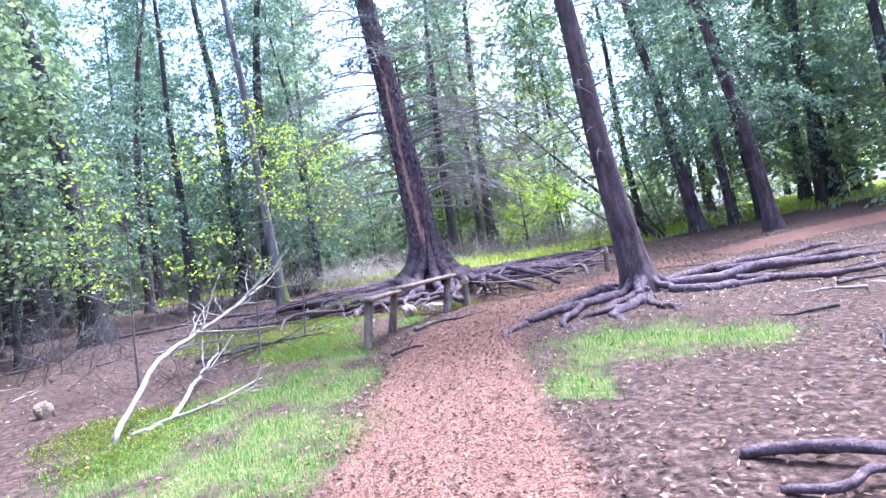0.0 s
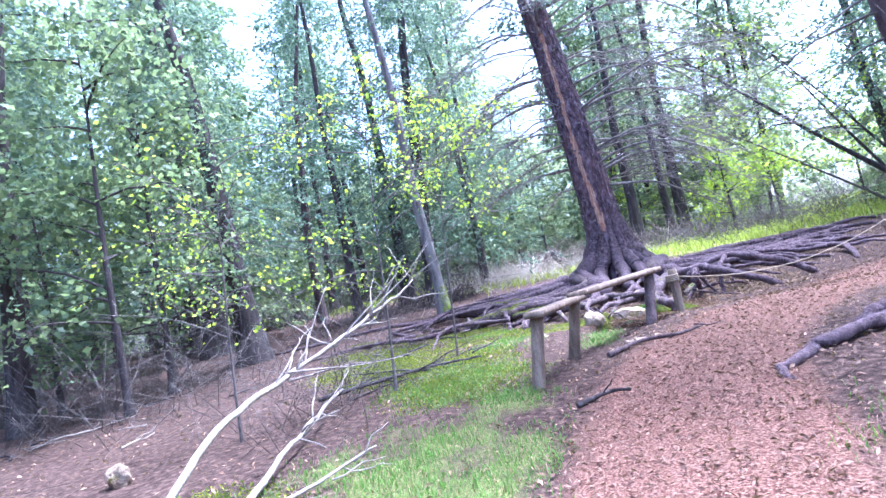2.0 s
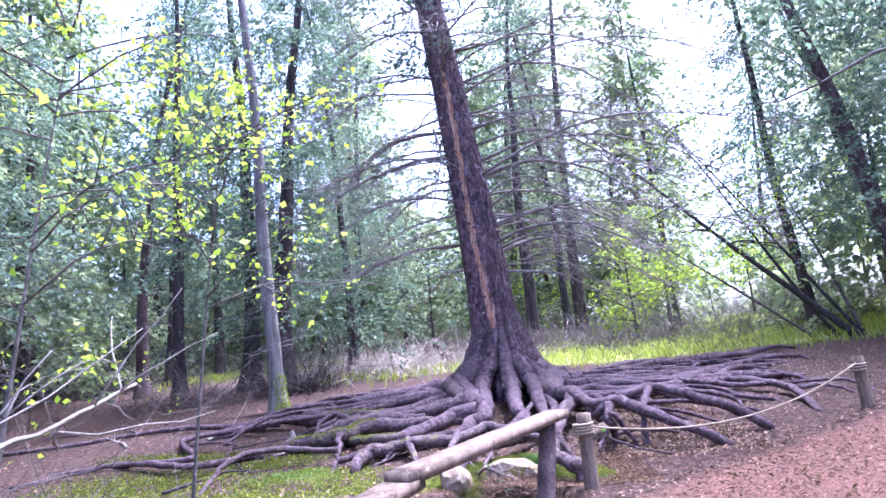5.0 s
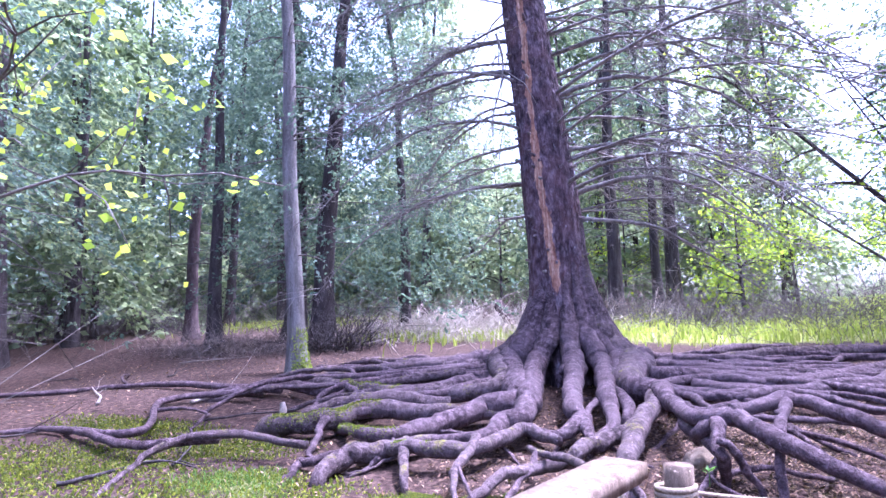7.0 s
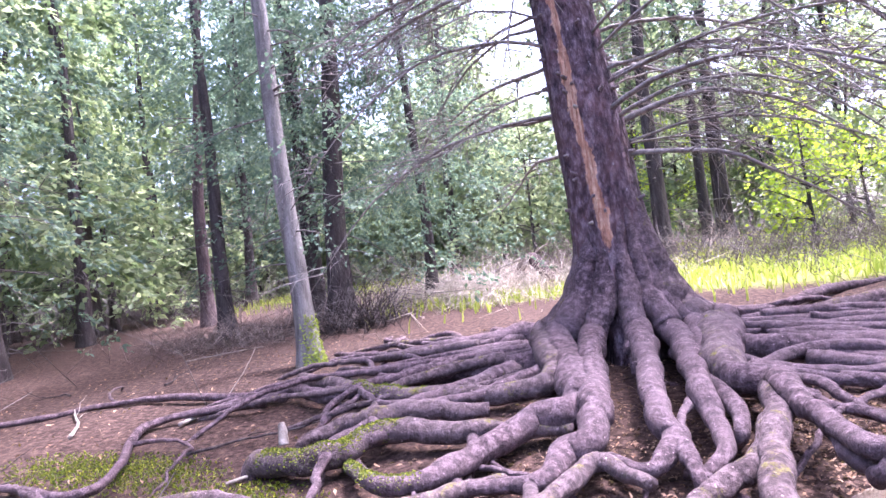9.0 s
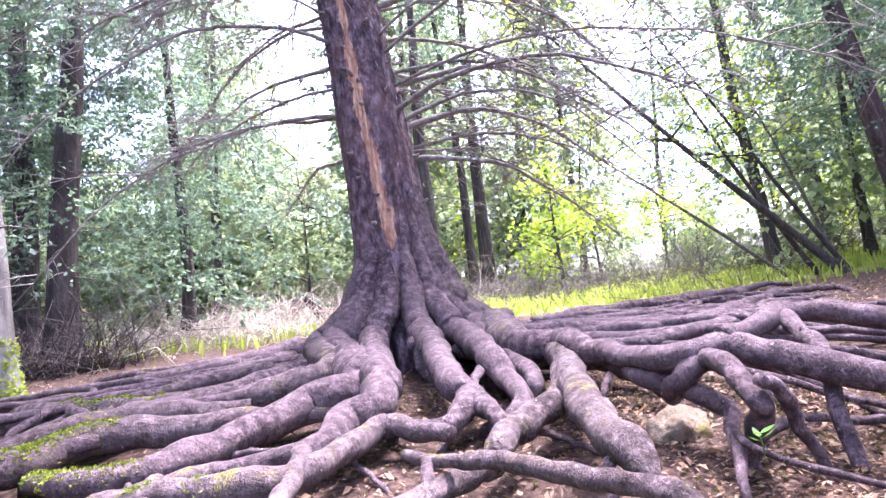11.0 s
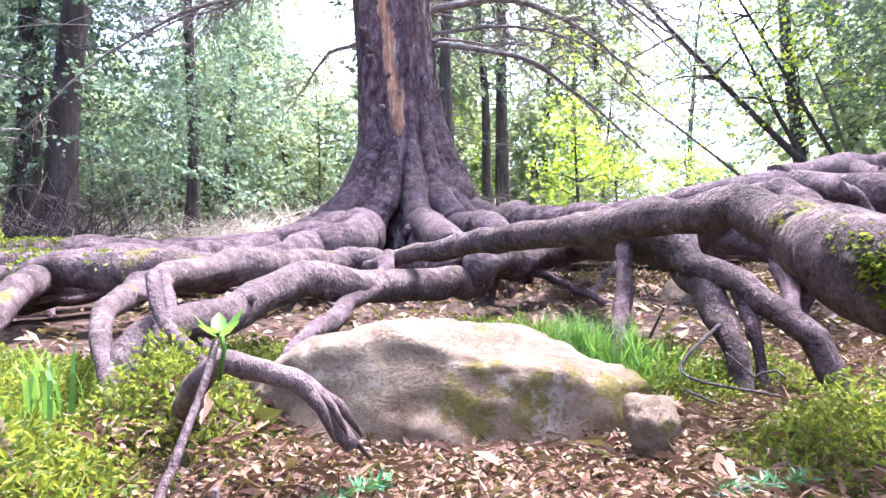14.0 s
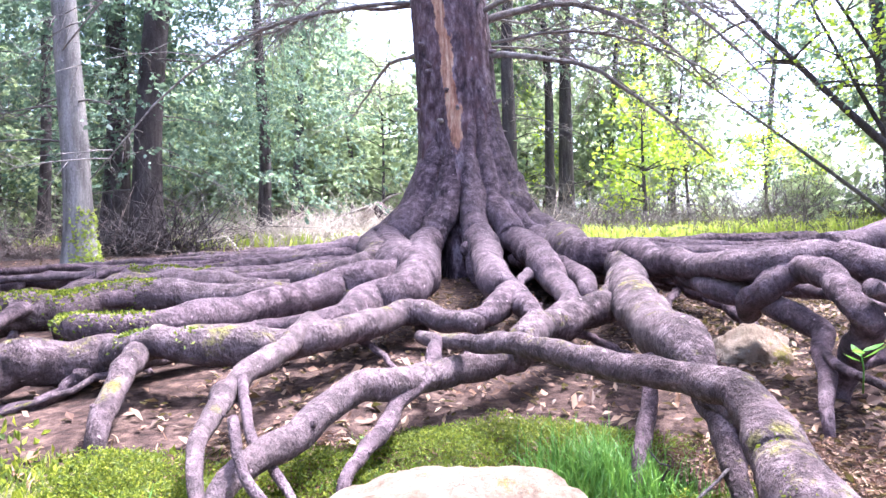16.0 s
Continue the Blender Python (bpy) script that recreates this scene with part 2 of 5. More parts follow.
def height(x, y):
    """The lie of the land: a gentle rise, a bank by the great roots and an added hollow under the camera's low stand.
    """
    x, y = np.asarray(x, float), np.asarray(y, float)
    z = 0.1 + 0.085 * np.clip(y, -10, 26) + 0.085 * 14 * (1 - np.exp(-np.clip(y - 26, 0, None) / 14))
    z = z + 0.03 * np.sin(0.9 * x + 0.4 * y) * np.sin(0.7 * y - 0.3 * x)
    z = z - 0.13 * soft(10.6, 11.8, y) * soft(21, 17, y) * soft(-7, -3.5, x) * soft(5, 2.5, x)
    # sunk below the camera's last stand to give it height above the ground
    camera_hollow = soft(1.0, 0.55, np.sqrt(((x + 0.42) / 0.62) ** 2 + ((y - 10.78) / 0.62) ** 2))
    z = z - 0.67 * camera_hollow
    for cx, cy, rad, up in ((-0.72, 11.74, 0.13, 0.08), (0.2, 11.6, 0.2, 0.04), (-0.78, 11.42, 0.12, 0.05), (-3.6, 12.3, 0.35, 0.1), (-2.6, 12.2, 0.4, 0.06)):
        z = z + up * np.exp(-((x - cx) ** 2 + (y - cy) ** 2) / rad ** 2)
    z = z + 0.3 * soft(6, 16, x) * soft(8, 16, y)
    return z


def H(x, y):
    return float(height(x, y))


def slope(x, y):
    """The even rise, without hollows: the plane that root points are laid on to fit the camera's view."""
    return 0.1 + 0.085 * y


def mesh_of(name, verts, faces, mat, smooth=True):
    me = bpy.data.meshes.new(name)
    me.from_pydata([tuple(v) for v in verts] if not isinstance(verts, np.ndarray) else verts.tolist(), [], faces if isinstance(faces, list) else faces.tolist())
    me.materials.append(mat)
    if smooth:
        me.polygons.foreach_set("use_smooth", np.ones(len(me.polygons), bool))
    me.update()
    return me


def part(name, geo, mat, parent, label="", smooth=True):
    ob = new(name, mesh_of(name, geo[0], geo[1], mat, smooth))
    ob.parent = parent
    if label:
        tagged(ob, label)
    return ob


def empty(name, loc):
    ob = new(name)
    ob.location = loc
    return ob


def spline(pts, n):
    """n points along a smooth curve through pts (rows of any width)."""
    p = np.asarray(pts, float)
    if len(p) == 2:
        k = np.linspace(0, 1, n)[:, None]
        return p[0] * (1 - k) + p[1] * k
    q = np.vstack([2 * p[0] - p[1], p, 2 * p[-1] - p[-2]])
    seg = np.linalg.norm(np.diff(p[:, :3], axis=0), axis=1)
    at = np.concatenate([[0], np.cumsum(seg)])
    out = []
    for s in np.linspace(0, at[-1], n):
        i = min(int(np.searchsorted(at, s, side="right")) - 1, len(p) - 2)
        t = (s - at[i]) / max(1e-9, seg[i])
        a, b, c, d = q[i], q[i + 1], q[i + 2], q[i + 3]
        out.append(0.5 * (2 * b + (c - a) * t + (2 * a - 5 * b + 4 * c - d) * t * t + (3 * b - a - 3 * c + d) * t ** 3))
    return np.array(out)


def tube(pts, sides=8, rough=0.0, seed=0):
    """A closed tube along rows (x, y, z, radius)."""
    p = np.asarray(pts, float)
    c, r = p[:, :3], p[:, 3]
    tan = np.gradient(c, axis=0)
    tan /= np.linalg.norm(tan, axis=1)[:, None] + 1e-9
    up = np.array([0, 0, 1.0]) if abs(tan[0][2]) < 0.9 else np.array([0, 1.0, 0])
    rng = np.random.default_rng(seed)
    n, verts = len(p), []
    ang = np.linspace(0, 2 * np.pi, sides, endpoint=False)
    phase = rng.uniform(0, 6.28, 4)
    u = np.cross(tan[0], up)
    for i in range(n):
        u = u - tan[i] * (u @ tan[i])
        u /= np.linalg.norm(u) + 1e-9
        v = np.cross(tan[i], u)
        rr = np.full(sides, r[i])
        if rough:
            rr = rr * (1 + rough * (np.sin(2 * ang + phase[0] + 0.33 * i) + 0.7 * np.sin(3 * ang + phase[1] - 0.51 * i) + 0.6 * np.sin(phase[2] + 0.8 * i) + 0.5 * rng.normal(size=sides)))
        verts.append(c[i] + rr[:, None] * (np.cos(ang)[:, None] * u + np.sin(ang)[:, None] * v))
    verts = np.vstack(verts + [c[:1] , c[-1:]])
    i, j = np.meshgrid(np.arange(n - 1), np.arange(sides), indexing="ij")
    k = (j + 1) % sides
    quads = np.stack([i * sides + j, i * sides + k, (i + 1) * sides + k, (i + 1) * sides + j], -1).reshape(-1, 4).tolist()
    s = n * sides
    caps = [[s, (a + 1) % sides, a] for a in range(sides)] + [[s + 1, s - sides + a, s - sides + (a + 1) % sides] for a in range(sides)]
    return verts, quads + caps


def join(parts):
    verts, faces, at = [], [], 0
    for v, f in parts:
        v = np.asarray(v, float)
        verts.append(v)
        faces += [[i + at for i in q] for q in f]
        at += len(v)
    return (np.vstack(verts), faces) if verts else (np.zeros((0, 3)), [])


def leaves(pos, size, rng, droop=0.0, slim=0.45, dirs=None):
    """Small folded four-cornered leaves at pos, in many directions."""
    n = len(pos)
    size = np.broadcast_to(size, (n,))[:, None]
    d = rng.normal(size=(n, 3)) if dirs is None else dirs + 0.45 * rng.normal(size=(n, 3))
    d[:, 2] = d[:, 2] * 0.7 - droop
    d /= np.linalg.norm(d, axis=1)[:, None]
    s = np.cross(d, rng.normal(size=(n, 3)))
    s /= np.linalg.norm(s, axis=1)[:, None] + 1e-9
    nrm = np.cross(d, s)
    v = np.empty((n, 4, 3))
    v[:, 0] = pos
    v[:, 1] = pos + size * (0.45 * d + slim * s + 0.12 * nrm)
    v[:, 2] = pos + size * d
    v[:, 3] = pos + size * (0.5 * d - slim * s + 0.12 * nrm)
    return v.reshape(-1, 3), np.arange(4 * n).reshape(n, 4).tolist()


def blades(x, y, tall, wide, rng, lean=0.35, z=None):
    """Grass: a bent blade of two faces at every x, y."""
    n = len(x)
    z = height(x, y) if z is None else z
    a = rng.uniform(0, 2 * np.pi, n)
    ln = rng.uniform(0.1, 1, n) * lean
    tall = np.broadcast_to(tall, (n,)) * rng.uniform(0.55, 1.1, n)
    wd = np.stack([np.cos(a + 1.57), np.sin(a + 1.57), np.zeros(n)], 1) * np.broadcast_to(wide, (n,))[:, None] / 2
    base = np.stack([x, y, z - 0.01], 1)
    mid = base + np.stack([np.cos(a) * ln * tall * 0.35, np.sin(a) * ln * tall * 0.35, tall * 0.6], 1)
    tip = base + np.stack([np.cos(a) * ln * tall, np.sin(a) * ln * tall, tall * (1 - 0.3 * ln)], 1)
    v = np.stack([base - wd, base + wd, mid + wd * 0.8, mid - wd * 0.8, tip], 1).reshape(-1, 3)
    i = np.arange(n)[:, None] * 5
    return v, (i + [0, 1, 2, 3]).tolist() + (i + [3, 2, 4]).tolist()


def flakes(x, y, size, rng, lift=0.01, z=None, slim=0.32):
    """Fallen leaves and chips lying on the ground."""
    n = len(x)
    z = height(x, y) if z is None else z
    a = rng.uniform(0, 2 * np.pi, n)
    size = np.broadcast_to(size, (n,)) * rng.uniform(0.5, 1.3, n)
    tilt = rng.normal(size=n) * 0.35
    d = np.stack([np.cos(a), np.sin(a), tilt], 1) * size[:, None]
    s = np.stack([-np.sin(a), np.cos(a), rng.normal(size=n) * 0.4], 1) * (size * slim)[:, None]
    base = np.stack([x, y, z + lift + rng.uniform(0, 0.012, n) + np.abs(tilt) * size * 0.3], 1)
    lift_v = np.array([0, 0, 1.0]) * (size * 0.16)[:, None]
    v = np.stack([base - d * 0.5, base + s * 0.5 + lift_v, base + d * 0.5, base - s * 0.5 + lift_v * rng.uniform(-0.5, 1, n)[:, None]], 1).reshape(-1, 3)
    return v, np.arange(4 * n).reshape(n, 4).tolist()


# ---- ground ----
PATH_LINE = spline([(0.1, -6), (-0.1, 0), (-0.2, 3.3), (-0.1, 6), (0.2, 8.2), (1.3, 10.2), (3.2, 11.7), (6.5, 13.2), (12, 14.5)], 160)


def path_away(x, y):
    x, y = np.asarray(x, float), np.asarray(y, float)
    d = np.full(x.shape, 99.0)
    for px, py in PATH_LINE:
        d = np.minimum(d, np.hypot(x - px, y - py))
    return d


def turf_at(x, y):
    """How grassy the forest floor is."""
    spots = ((-1.6, 4.3, 0.95, 1.7), (-1.9, 6.4, 1.1, 1.0), (1.75, 6.0, 1.1, 0.9), (0.9, 4.9, 0.4, 0.7), (-2.7, 4.6, 0.7, 0.9), (-0.75, 9.8, 0.35, 0.5), (-2.7, 12.2, 0.6, 0.35), (-1.2, 11.9, 0.5, 0.4),
             (-0.2, 12.1, 0.35, 0.25), (0.25, 11.5, 0.35, 0.4), (-1.0, 11.5, 0.3, 0.4), (-2.0, 10.4, 0.5, 0.5), (-2.6, 5.5, 0.8, 1.0), (-1.4, 6.2, 0.6, 1.0), (-2.2, 3.4, 1.0, 1.0), (-2.2, 8.6, 0.9, 1.0), (-1.5, 7.6, 0.5, 0.7), (2.6, 5.6, 0.7, 0.6))
    g = np.zeros(np.shape(x))
    for cx, cy, rx, ry in spots:
        g = np.maximum(g, np.exp(-(((x - cx) / rx) ** 2 + ((y - cy) / ry) ** 2) * 0.9))
    return g * (0.76 + 0.24 * np.sin(5.3 * x + 2 * y) * np.sin(4.7 * y - 1.9 * x) + 0.12 * np.sin(13 * x - 7 * y) * np.sin(11 * y + 3 * x))


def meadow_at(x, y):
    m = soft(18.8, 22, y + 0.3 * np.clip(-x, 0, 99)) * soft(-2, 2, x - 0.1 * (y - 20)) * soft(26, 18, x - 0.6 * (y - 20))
    # yellow-green spread to the left, its bright colour standing in for sunlight there
    sun_patches = 0.8 * np.exp(-(((x + 3.2) / 2.6) ** 2 + ((y - 22.6) / 1.5) ** 2)) + 0.7 * np.exp(-(((x + 13) / 5) ** 2 + ((y - 30) / 3) ** 2))
    return np.maximum(np.maximum(m, sun_patches), 0.75 * soft(27, 34, y) * soft(-14, -6, x))


def axis_steps(lo, hi, a, b, fine):
    inner = np.arange(a, b, fine)
    out, s, v = [], fine, b
    while v < hi:
        out.append(v)
        s *= 1.16
        v += s
    left, s, v = [], fine, a - fine
    while v > lo:
        left.append(v)
        s *= 1.16
        v -= s
    return np.concatenate([[lo], left[::-1], inner, out, [hi]])


def build_ground():
    xs, ys = axis_steps(-900, 900, -6, 6, 0.07), axis_steps(-900, 900, 0.5, 18, 0.07)
    X, Y = np.meshgrid(xs, ys)
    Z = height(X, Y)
    near = np.exp(-((X / 14) ** 2 + ((Y - 9) / 16) ** 2))
    rough = np.array([noise.fractal(Vector((a * 1.7, b * 1.7, 0)), 1.0, 2.0, 4) for a, b in zip(X.ravel(), Y.ravel())]).reshape(X.shape)
    Z = Z + 0.022 * rough * near
    v = np.stack([X, Y, Z], -1).reshape(-1, 3)
    nx, ny = len(xs), len(ys)
    i, j = np.meshgrid(np.arange(ny - 1), np.arange(nx - 1), indexing="ij")
    a = (i * nx + j).ravel()
    f = np.stack([a, a + 1, a + nx + 1, a + nx], 1)
    me = mesh_of("ground", v, f, ground_mat)
    x, y = v[:, 0], v[:, 1]
    col = np.ones((len(v), 4))
    col[:, 0] = soft(1.2, 0.3, path_away(x, y))
    col[:, 1] = turf_at(x, y)
    col[:, 2] = meadow_at(x, y)
    at = me.color_attributes.new("zone", "FLOAT_COLOR", "POINT")
    at.data.foreach_set("color", col.ravel())
    tagged(new("ground", me), "forest floor of brown soil, bark chip path and mossy turf", "ground", kind="structure")


build_ground()


# ---- the great spruce ----
TREE = Vector((-0.46, 17.0, 1.38))


def axis_x(z):
    """How far the leaning trunk has gone sideways at height z above its foot."""
    return -0.036 * z - 0.0175 * max(0.0, z - 1) ** 1.55


def build_trunk(parent):
    sides, rings = 96, 150
    v, zone = [], []
    for i in range(rings):
        k = i / (rings - 1)
        z = -0.35 + 17.5 * k ** 1.7
        r = 0.46 * (1 - max(0, z) / 22) + 0.1 * math.exp(-max(z, -0.2) / 0.8)
        for j in range(sides):
            a = 2 * math.pi * j / sides
            flute = 0.2 * math.exp(-max(z, 0) / 1.3) * (math.sin(7 * a + 0.6) * 0.6 + math.sin(4 * a + 2.1) * 0.55)
            d = Vector((math.cos(a) * 2.2, math.sin(a) * 2.2, z * 0.9))
            rr = r * (1 + flute + 0.05 * noise.fractal(d, 1.0, 2.0, 4) + 0.025 * noise.noise(d * 6))
            off = (a - 4.52 - 0.1 * math.sin(1.3 * z)) % (2 * math.pi)
            off = off - 2 * math.pi if off > math.pi else off
            w = 1.05 * math.exp(-(off / 0.24) ** 2) * float(soft(0.95, 1.5, z) * (1 - soft(6.2, 8.0, z)))
            rr -= 0.03 * w * r
            v.append((axis_x(z) + rr * math.cos(a), rr * math.sin(a), z))
            zone.append(w)
    f = [[i * sides + j, i * sides + (j + 1) % sides, (i + 1) * sides + (j + 1) % sides, (i + 1) * sides + j] for i in range(rings - 1) for j in range(sides)]
    ob = part("trunk", (np.array(v), f), main_bark, parent, "thick fluted trunk with a bare red-brown wound")
    col = np.ones((len(v), 4))
    col[:, 0] = zone
    at = ob.data.color_attributes.new("zone", "FLOAT_COLOR", "POINT")
    at.data.foreach_set("color", col.ravel())


def root(parent, pts, r0, r1, mossy=False, seed=0):
    """A root through (x, y, height above the ground) points, thick at the start."""
    o = Vector(parent.location)
    rows = [(x - o.x, y - o.y, slope(x, y) - 0.05 + h - o.z) for x, y, h in pts]
    rad = [r0 + (r1 - r0) * (i / (len(rows) - 1)) ** 0.8 for i in range(len(rows))]
    foot = math.hypot(rows[0][0], rows[0][1])
    if foot < 0.95:
        # leaves the trunk high up, as a buttress that sweeps down and out
        thick = 1.0 if parent is spruce else 0.42
        d = Vector((rows[1][0], rows[1][1])).normalized()
        out = [(0.24, 1.35, 0.15), (0.4, 0.82, 0.2), (0.6, 0.45, 0.2), (0.92, 0.22, 0.17), (1.25, 0.12, 0.145)]
        head = [(d.x * a * thick, d.y * a * thick, b * thick, c * thick) for a, b, c in out]
        rest = [(*p, q) for p, q in zip(rows[1:], rad[1:]) if math.hypot(p[0], p[1]) > 1.6 * thick]
        rows = head + rest
    else:
        rows = [(*p, q) for p, q in zip(rows, rad)]
    x, y, z, q = rows[-1]
    rows[-1] = (x, y, min(z, H(x + o.x, y + o.y) - o.z - 0.03), q)
    n = max(12, int(6 * len(rows)))
    c = spline(rows, n)
    r = c[:, 3].copy()
    near = np.hypot(c[:, 0] + o.x + 0.4, c[:, 1] + o.y - 10.9)
    rng = np.random.default_rng(seed)
    k = np.linspace(0, 1, n)
    wob = np.cumsum(rng.normal(size=(n, 3)) * 0.021, 0)
    wob = (wob - np.outer(k, wob[-1])) * np.clip(near / 4.6, 0.12, 1)[:, None] * soft(0.0, 0.3, k)[:, None]
    wob[:, 2] *= 0.4
    r *= np.clip(0.16 + 0.84 * near / 4.6, 0.36, 1)
    r *= 1 + 0.07 * np.convolve(rng.normal(size=n + 2), (0.5, 0.7, 0.5), "valid")
    r[-1] *= 0.5
    c = c[:, :3] + wob
    rows_done.append((c + np.array(o), r))
    return part("root", tube(np.column_stack([c, r]), 14, 0.045, seed), bark_mossroot if mossy else bark_root, parent)


rows_done = []
spruce = tagged(empty("spruce_tree", TREE), "large leaning spruce with purple-grey bark and exposed sprawling roots", "tree")
build_trunk(spruce)

def laid_root(points, mossy, seed, foot=None):
    """A root through rows (x, y, z, radius); with a foot, the side of the trunk in degrees, it grows out as a buttress."""
    o = np.array([*spruce.location, 0.0])
    rows = [np.array(p) - o for p in points]
    if foot is not None:
        d = (math.cos(math.radians(foot)), math.sin(math.radians(foot)))
        q, far = max(0.13, min(0.2, 1.35 * rows[0][3])), np.hypot(*rows[0][:2])
        head = [(0.28, 2.0, 0.3), (0.38, 1.4, 0.55), (0.47, 1.0, 0.8), (0.6, 0.68, 1.0), (0.8, 0.45, 1.05), (1.04, 0.33, 1.0)]
        rows = [np.array([d[0] * a, d[1] * a, b, q * c]) for a, b, c in head if a < far - 0.3] + rows
    x, y, z, q = rows[-1]
    ground = H(x + o[0], y + o[1]) - o[2]
    if z > ground - q:
        way = rows[-1][:2] - rows[-2][:2]
        way = way / (np.hypot(*way) + 1e-6) * 0.35 * (z - ground + q)
        rows.append(np.array([x + way[0], y + way[1], ground - 1.2 * q - 0.01, 0.8 * q]))
    n = 8 * len(rows)
    c = spline(rows, n)
    r = np.maximum(c[:, 3], 0.006)
    rng = np.random.default_rng(seed)
    swell = np.convolve(rng.normal(size=n + 4), (0.3, 0.6, 0.7, 0.6, 0.3), "valid")
    wob = np.column_stack([np.convolve(rng.normal(size=n + 4), (0.3, 0.6, 0.7, 0.6, 0.3), "valid") for k in range(3)])
    c = c[:, :3] + wob * (0.1 * r)[:, None]
    r = r * (1 + 0.035 * swell)
    r[-1] *= 0.5
    rows_done.append((c + o[:3], r))
    part("root", tube(np.column_stack([c, r]), 18, 0.026, seed), bark_mossroot if mossy else bark_root, spruce)
    # knots and stubs of broken rootlets
    for k in range(int(rng.integers(1, 4))):
        i = int(rng.integers(n // 4, n - 3))
        e = rng.normal(size=3)
        e[2] = abs(e[2]) * 0.5
        e /= np.linalg.norm(e)
        b = c[i] + e * r[i] * 0.7
        part("root_knot", tube(np.array([[*b, 0.3 * r[i]], [*(b + e * r[i] * 0.35), 0.26 * r[i]], [*(b + e * r[i] * rng.uniform(0.45, 0.8)), 0.16 * r[i]]]), 8, 0.08, seed + k), bark_root, spruce)
    return c + o[:3], r


# roots of the tree, over the bank and down to the boulder
laid_root([(-1.24, 17.16, 1.71, 0.169), (-1.60, 17.28, 1.68, 0.156), (-2.19, 17.19, 1.65, 0.146), (-2.88, 17.03, 1.62, 0.112), (-3.61, 17.04, 1.56, 0.073), (-4.87, 17.84, 1.57, 0.043)], False, 4000, 178)
back_line = laid_root([(-1.08, 14.98, 1.52, 0.116), (-1.48, 14.88, 1.44, 0.092), (-2.04, 14.96, 1.43, 0.091), (-2.75, 15.04, 1.44, 0.093), (-3.88, 15.84, 1.45, 0.096), (-4.76, 16.58, 1.43, 0.075)], True, 4001, 200)
knuckle_line = laid_root([(-0.82, 14.34, 1.45, 0.139), (-1.18, 14.10, 1.38, 0.110), (-1.39, 13.69, 1.31, 0.089), (-1.55, 13.39, 1.29, 0.080), (-1.75, 13.15, 1.26, 0.064), (-2.05, 13.16, 1.25, 0.058), (-2.54, 13.72, 1.20, 0.049)], False, 4002, 222)
mossy_line = laid_root([(-0.86, 14.06, 1.32, 0.048), (-1.33, 14.05, 1.32, 0.072), (-1.75, 14.02, 1.34, 0.088), (-2.15, 14.03, 1.34, 0.092), (-2.44, 13.91, 1.33, 0.092), (-2.55, 13.63, 1.31, 0.100), (-2.79, 13.52, 1.28, 0.101), (-3.34, 13.73, 1.20, 0.110)], True, 4003)
laid_root([(-1.59, 13.96, 1.31, 0.049), (-1.52, 13.62, 1.24, 0.044), (-1.53, 13.54, 1.15, 0.037)], False, 4004)
laid_root([(-0.69, 13.80, 1.42, 0.106), (-0.85, 13.49, 1.33, 0.088), (-0.97, 13.16, 1.26, 0.066), (-1.16, 13.17, 1.24, 0.046), (-1.44, 13.18, 1.22, 0.039), (-1.60, 13.40, 1.16, 0.033)], False, 4005, 250)
low_line = laid_root([(-0.35, 13.15, 1.24, 0.039), (-0.66, 13.45, 1.28, 0.059), (-0.83, 13.09, 1.25, 0.058), (-0.97, 12.82, 1.23, 0.058), (-1.17, 12.77, 1.23, 0.066), (-1.43, 12.77, 1.23, 0.060), (-1.70, 12.86, 1.19, 0.059), (-2.01, 12.98, 1.13, 0.055)], True, 4006)
laid_root([(-0.27, 14.04, 1.44, 0.092), (-0.20, 13.69, 1.34, 0.077), (-0.30, 13.42, 1.27, 0.055), (-0.41, 13.37, 1.25, 0.045), (-0.62, 13.71, 1.22, 0.042)], False, 4007, 277)
laid_root([(-0.17, 13.81, 1.34, 0.066), (-0.13, 13.35, 1.28, 0.051), (-0.10, 13.20, 1.23, 0.041), (-0.11, 13.26, 1.16, 0.030)], False, 4008)
laid_root([(0.05, 14.36, 1.49, 0.093), (0.08, 13.99, 1.38, 0.070), (0.08, 13.56, 1.30, 0.052), (-0.08, 13.35, 1.23, 0.040), (-0.15, 13.55, 1.17, 0.029)], False, 4009, 298)
laid_root([(0.15, 14.74, 1.48, 0.084), (0.23, 14.18, 1.42, 0.066), (0.20, 13.81, 1.32, 0.049), (0.17, 13.91, 1.21, 0.036)], False, 4010, 312)
laid_root([(0.38, 13.75, 1.40, 0.081), (0.20, 13.31, 1.31, 0.070), (-0.08, 12.99, 1.26, 0.062), (-0.20, 12.72, 1.23, 0.056), (-0.24, 12.75, 1.17, 0.050), (-0.49, 12.50, 1.17, 0.047), (-0.67, 12.25, 1.18, 0.040), (-0.75, 12.08, 1.12, 0.035), (-0.80, 11.95, 1.10, 0.030), (-0.83, 11.85, 1.06, 0.024)], True, 4011)
laid_root([(0.28, 14.70, 1.55, 0.142), (0.48, 14.50, 1.50, 0.116), (0.46, 14.03, 1.44, 0.087), (0.26, 13.13, 1.35, 0.079), (0.18, 12.61, 1.30, 0.071), (0.13, 12.21, 1.29, 0.060), (0.14, 12.10, 1.20, 0.029), (0.19, 12.02, 1.16, 0.028), (0.21, 11.96, 1.11, 0.027), (0.25, 11.90, 1.06, 0.025)], True, 4012, 326)
laid_root([(0.15, 12.35, 1.24, 0.030), (0.16, 12.20, 1.21, 0.031), (0.16, 12.10, 1.16, 0.030), (0.15, 12.02, 1.10, 0.027), (0.14, 11.95, 1.04, 0.020)], True, 4013)
